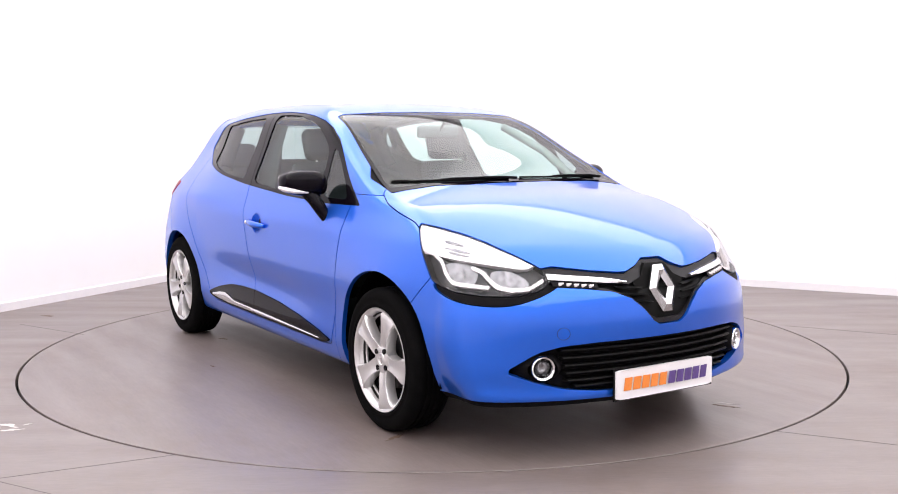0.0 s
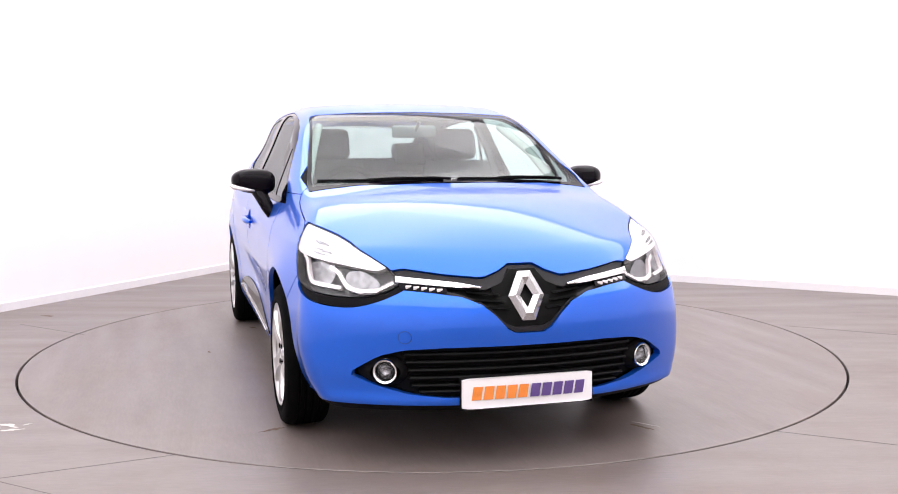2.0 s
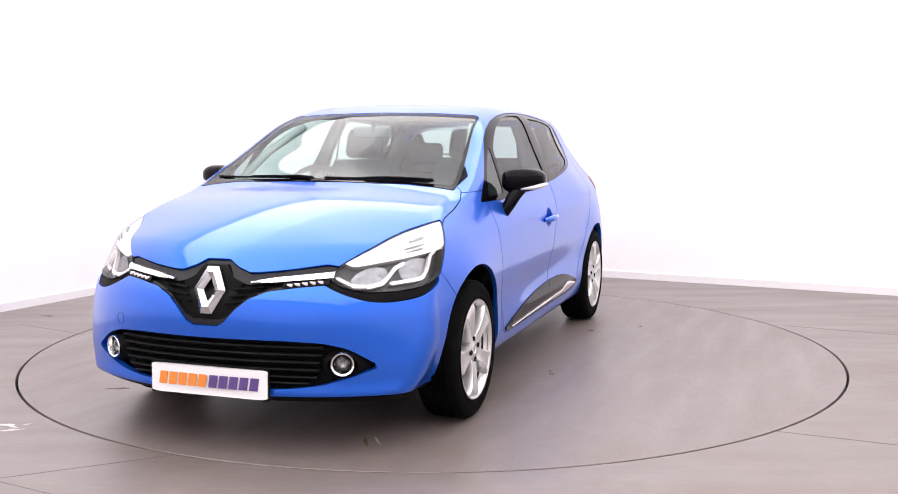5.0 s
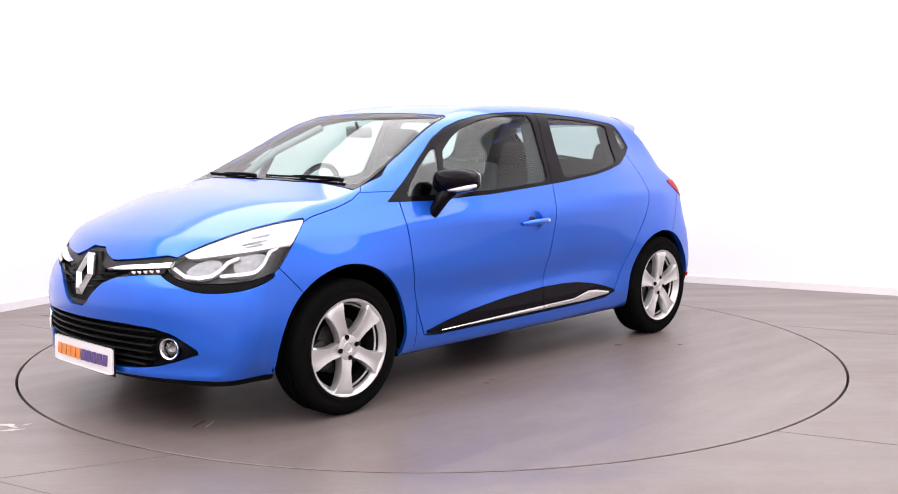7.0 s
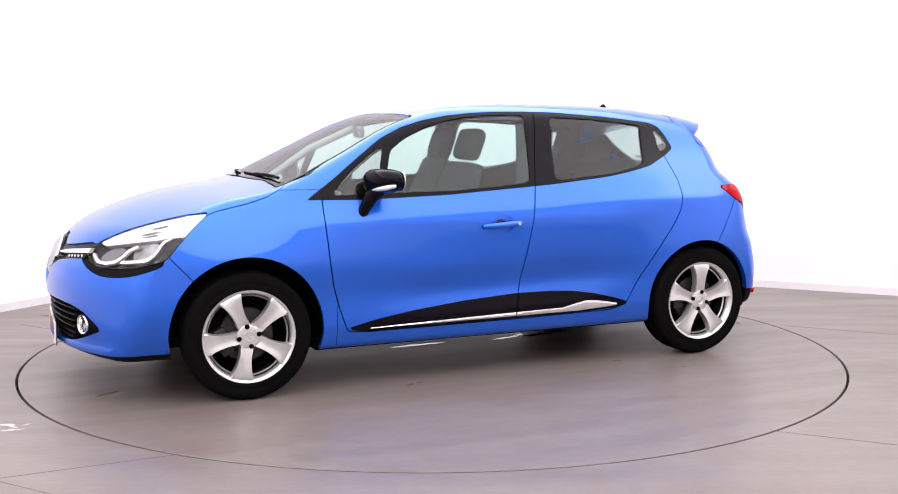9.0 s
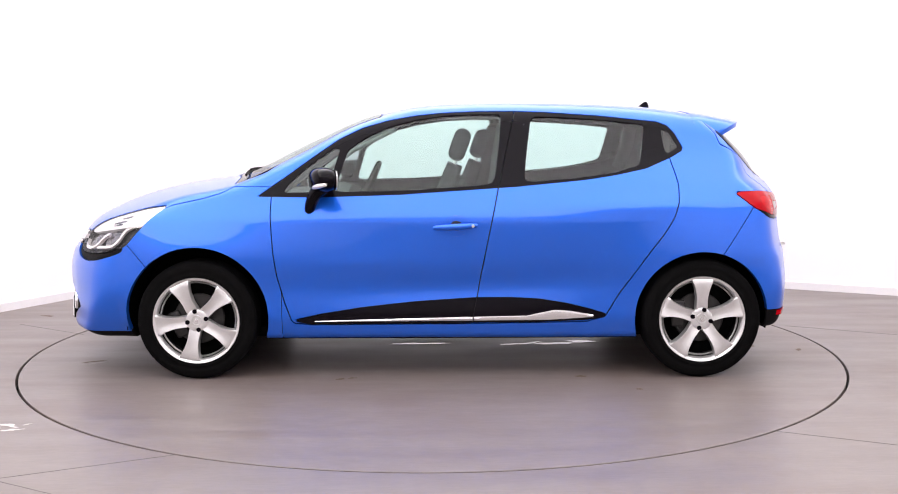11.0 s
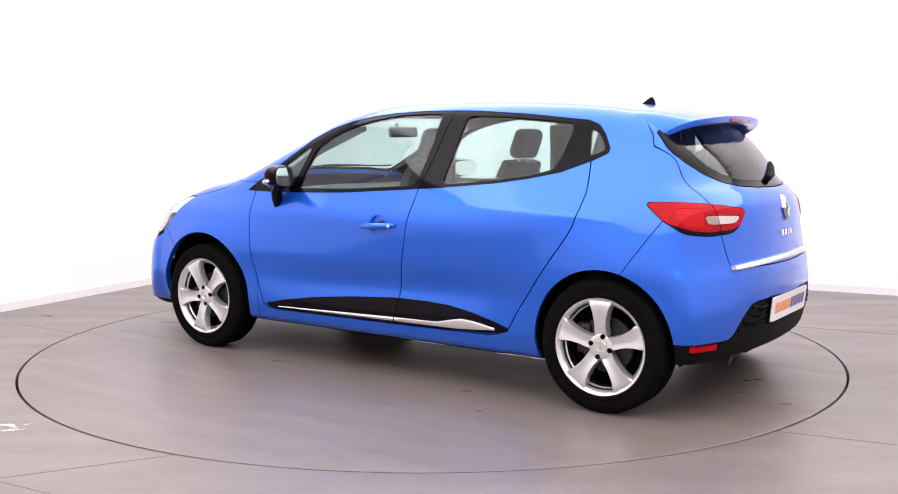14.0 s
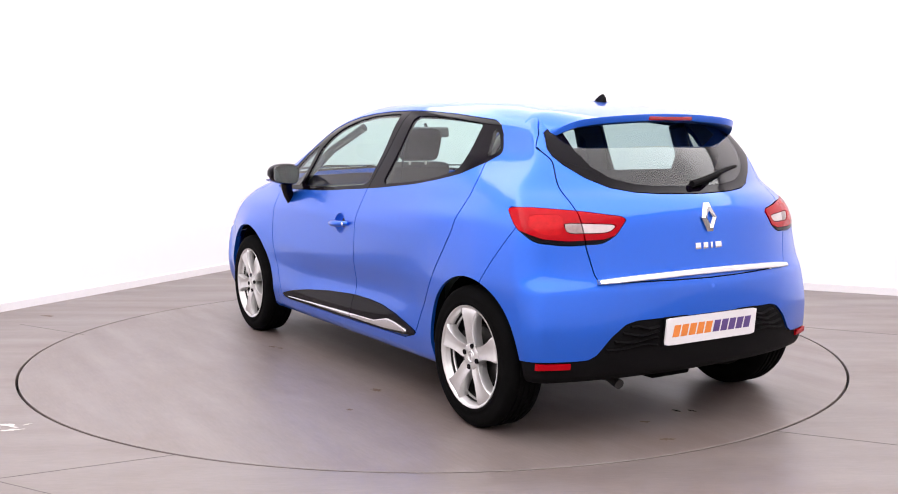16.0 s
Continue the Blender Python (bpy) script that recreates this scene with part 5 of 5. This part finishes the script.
def build_interior():
    tub = cast_form(-0.026, 110, 40, 90)
    v = tub[0]
    belt = v[:, 2] - np.interp(v[:, 0], [-1.2, -1.02, -0.7, -0.35, 0.25, 0.9], [1.14, 1.075, 1.02, 0.985, 0.945, 0.93])
    pillar = np.maximum(np.maximum(v[:, 0] + 1.24, 0.50 - v[:, 1]), v[:, 2] - 1.36)
    low = clip(tub, np.maximum(np.maximum(np.minimum(belt, pillar), v[:, 0] - 0.98), -1.55 - v[:, 0]))
    for cx, cz, r in ((AXLE, 0.318, 0.386), (-AXLE, 0.312, 0.362)):
        _, low = carve(low, circle_cut(cx, cz, r), 0.0)
    panel("cabin_lining", low, CABIN, car, "dark plastic cabin lining", "both", lip=0.0)
    roof = cast_form(-0.03, 110, 40, 90)
    roof = clip(roof, np.maximum(np.maximum(1.345 - roof[0][:, 2], roof[0][:, 0] - 0.36), -1.42 - roof[0][:, 0]))
    panel("headliner", roof, LINER, car, "pale grey headliner", "both", lip=0.0)
    # dashboard
    bm = bmesh.new()
    rings = []
    for k in range(25):
        y = -0.70 + 1.4 * k / 24
        hood = 0.035 * math.exp(-((y + 0.36) / 0.17) ** 2)
        prof = [(1.02, 0.55), (0.62, 0.55), (0.60, 0.72), (0.585, 0.86), (0.60, 0.905 + hood), (0.66, 0.925 + hood), (0.80, 0.935), (0.98, 0.94 - 0.10 * y * y), (1.05, 0.93)]
        rings.append([(x - 0.10 * y * y, y, z) for x, z in prof])
    quad_strip(bm, rings)
    part("dashboard", bm, CABIN, car, "dark moulded dashboard")
    # steering wheel on the right-hand side
    c, tilt = Vector((0.50, -0.36, 0.905)), pose(0, 0, 0, 0, -24, 0)
    pts = [c + tilt @ Vector((0, 0.185 * math.cos(a), 0.185 * math.sin(a))) for a in [2 * math.pi * k / 40 for k in range(41)]]
    steer = part("steering_wheel", tube(pts, 0.016, sides=10), BLACK_PLASTIC, car, "black steering wheel with silver trim")
    bm = bmesh.new()
    slab([(0.075, 0.05), (-0.075, 0.05), (-0.06, -0.06), (0.06, -0.06)], 0.05, lambda u, v, w: c + tilt @ Vector((0.04 - w, u, v)), bm, 0.012)
    part("steering_boss", bm, BLACK_PLASTIC, steer, "padded boss")
    for y0, z0 in ((0.18, 0.0), (-0.18, 0.0), (0.0, -0.18)):
        part("spoke", tube([c + tilt @ Vector((0.02, y0 * 0.3, z0 * 0.3)), c + tilt @ Vector((0, y0, z0))], 0.014, sides=8, flat=0.6), SATIN, steer, "silver wheel spoke")

    def seat(y, x0, wide, rear=False):
        root = new("rear_seat" if rear else "front_seat")
        root.parent = car
        root["label"] = "charcoal fabric " + ("rear bench seat" if rear else "front seat with headrest")
        part("cushion", rounded_box((0.46, wide, 0.16), (x0 - 0.06, y, 0.50), 0.05, 4), FABRIC, root)
        t = pose(0, 0, 0, 0, -20 if not rear else -24, 0)
        bm = bmesh.new()
        rings = []
        n = 9
        for k in range(n + 1):
            f = k / n
            h = -0.02 + 0.645 * f
            ww = wide / 2 * (1 - (0.22 if not rear else 0.04) * f ** 3)
            th = 0.075 * (1 - 0.45 * f)
            ring = []
            for j in range(20):
                a = 2 * math.pi * j / 20
                ca, sa = math.cos(a), math.sin(a)
                ring.append(Vector((x0 - 0.24, y, 0.50)) + t @ Vector((th * math.copysign(abs(ca) ** 0.6, ca), ww * math.copysign(abs(sa) ** 0.5, sa), h)))
            rings.append(ring)
        quad_strip(bm, rings)
        part("backrest", bm, FABRIC, root)
        heads = (0.0,) if not rear else (-0.40, 0.40)
        for hy in heads:
            bm = rounded_box((0.09, 0.24, 0.18), (0, 0, 0), 0.042, 5)
            hz = 0.735 if not rear else 0.655
            bmesh.ops.transform(bm, matrix=Matrix.Translation(Vector((x0 - 0.24, y + hy, 0.50)) + t @ Vector((0.012, 0, hz))) @ t, verts=bm.verts)
            head = part("headrest", bm, FABRIC, root, "padded headrest")
            for py in (-0.05, 0.05):
                p0 = Vector((x0 - 0.24, y + hy + py, 0.50))
                part("headrest_post", tube([p0 + t @ Vector((0, 0, 0.54)), p0 + t @ Vector((0, 0, hz))], 0.006), SATIN, head, "thin steel post")

    seat(0.36, 0.42, 0.50)
    seat(-0.36, 0.28, 0.50)
    seat(0.0, -0.86, 1.22, True)
    # rear shelf, centre mirror, floor pan
    bm = rounded_box((0.34, 1.12, 0.02), (-1.40, 0, 0.985), 0.006)
    part("parcel_shelf", bm, CABIN, car, "dark parcel shelf")
    bm = rounded_box((0.03, 0.23, 0.065), (0.46, -0.02, 1.265), 0.014, turn=pose(0, 0, 0, 0, 10, -8))
    im = part("inside_mirror", bm, PALED_MIRROR_BACK, car, "inside mirror greyed for reflected light")
    part("mirror_stem", tube([(0.47, -0.01, 1.27), (0.50, 0, 1.315)], 0.009), BLACK_PLASTIC, im)
    bm = rounded_box((2.6, 1.38, 0.05), (-0.1, 0, 0.22), 0.02)
    part("floor_pan", bm, UNDER, car, "black underside")
    for s in (1, -1):
        bm = tube([(-0.27, s * 0.70, 0.95), (-0.30, s * 0.645, 1.15), (-0.33, s * 0.58, 1.30)], 0.085, sides=12, flat=0.25)
        part("door_pillar", bm, CABIN, car, "dark centre pillar lining")
        bm = tube([(-1.10, s * 0.59, 1.04), (-1.14, s * 0.535, 1.17), (-1.15, s * 0.48, 1.29)], 0.04, sides=12)
        part("rear_pillar", bm, CABIN, car, "dark rear pillar lining")
        bm = tube([(0.90, s * 0.66, 0.94), (0.60, s * 0.575, 1.16), (0.33, s * 0.50, 1.29)], 0.022, sides=12)
        part("front_pillar", bm, LINER, car, "pale front pillar lining")
    # hanging seat belts
    for s in (1, -1):
        part("seat_belt", tube([(-0.30, s * 0.575, 1.27), (-0.28, s * 0.60, 1.05), (-0.26, s * 0.62, 0.8)], 0.018, sides=6, flat=0.2), BLACK_PLASTIC, car, "black seat belt")


tailgate = build_car_body()
build_spoiler(tailgate)
for is_front in (True, False):
    for is_left in (True, False):
        build_wheel(is_front, is_left)
for s in (1, -1):
    build_wheel_well(AXLE, 0.318, 0.366, s)
    build_wheel_well(-AXLE, 0.312, 0.342, s)
for w in ("left", "right"):
    build_mirror(w)
    build_handle(w)
    build_side_strip(w)
build_front_details()
build_plate("number_plate", lambda u, v, w: Vector((2.128 + w - 0.02 * v - 0.12 * u * u, u, 0.288 + v)), "white show plate with orange and violet print")
build_plate("number_plate", lambda u, v, w: Vector((-1.873 - w - 0.10 * v, -u, 0.447 + v)), "white show plate with orange and violet print")
build_rear_details(tailgate)
build_wipers()
build_antenna()
build_interior()


# ---- what moves ----
TURN = {0.0: -58.01, 0.5: -59.81, 1.0: -63.48, 1.5: -68.48, 2.0: -74.70, 2.5: -80.49, 3.0: -86.71, 3.5: -92.47, 4.0: -98.63, 4.5: -104.52, 5.0: -110.41, 5.5: -116.30, 6.0: -122.19, 6.5: -128.08,
        7.0: -134.11, 7.5: -139.83, 8.0: -145.80, 8.5: -151.38, 9.0: -157.36, 9.5: -163.11, 10.0: -168.85, 10.5: -174.60, 11.0: -180.34, 11.5: -186.09, 12.0: -192.24, 12.5: -198.05,
        13.0: -204.05, 13.5: -209.74, 14.0: -215.85, 14.5: -221.42, 15.0: -227.47, 15.5: -233.10, 16.0: -239.17}


def motions():
    rows, disc = [], []
    for t, a in TURN.items():
        r = radians(a)
        ox, oy = -0.0851, -0.1888
        rows.append((t, pose(math.cos(r) * ox - math.sin(r) * oy, math.sin(r) * ox + math.cos(r) * oy, 0, 0, 0, a)))
        disc.append((t, pose(RING.x, RING.y, 0, 0, 0, a)))
    walk(car, rows)
    walk(turntable, disc)


motions()
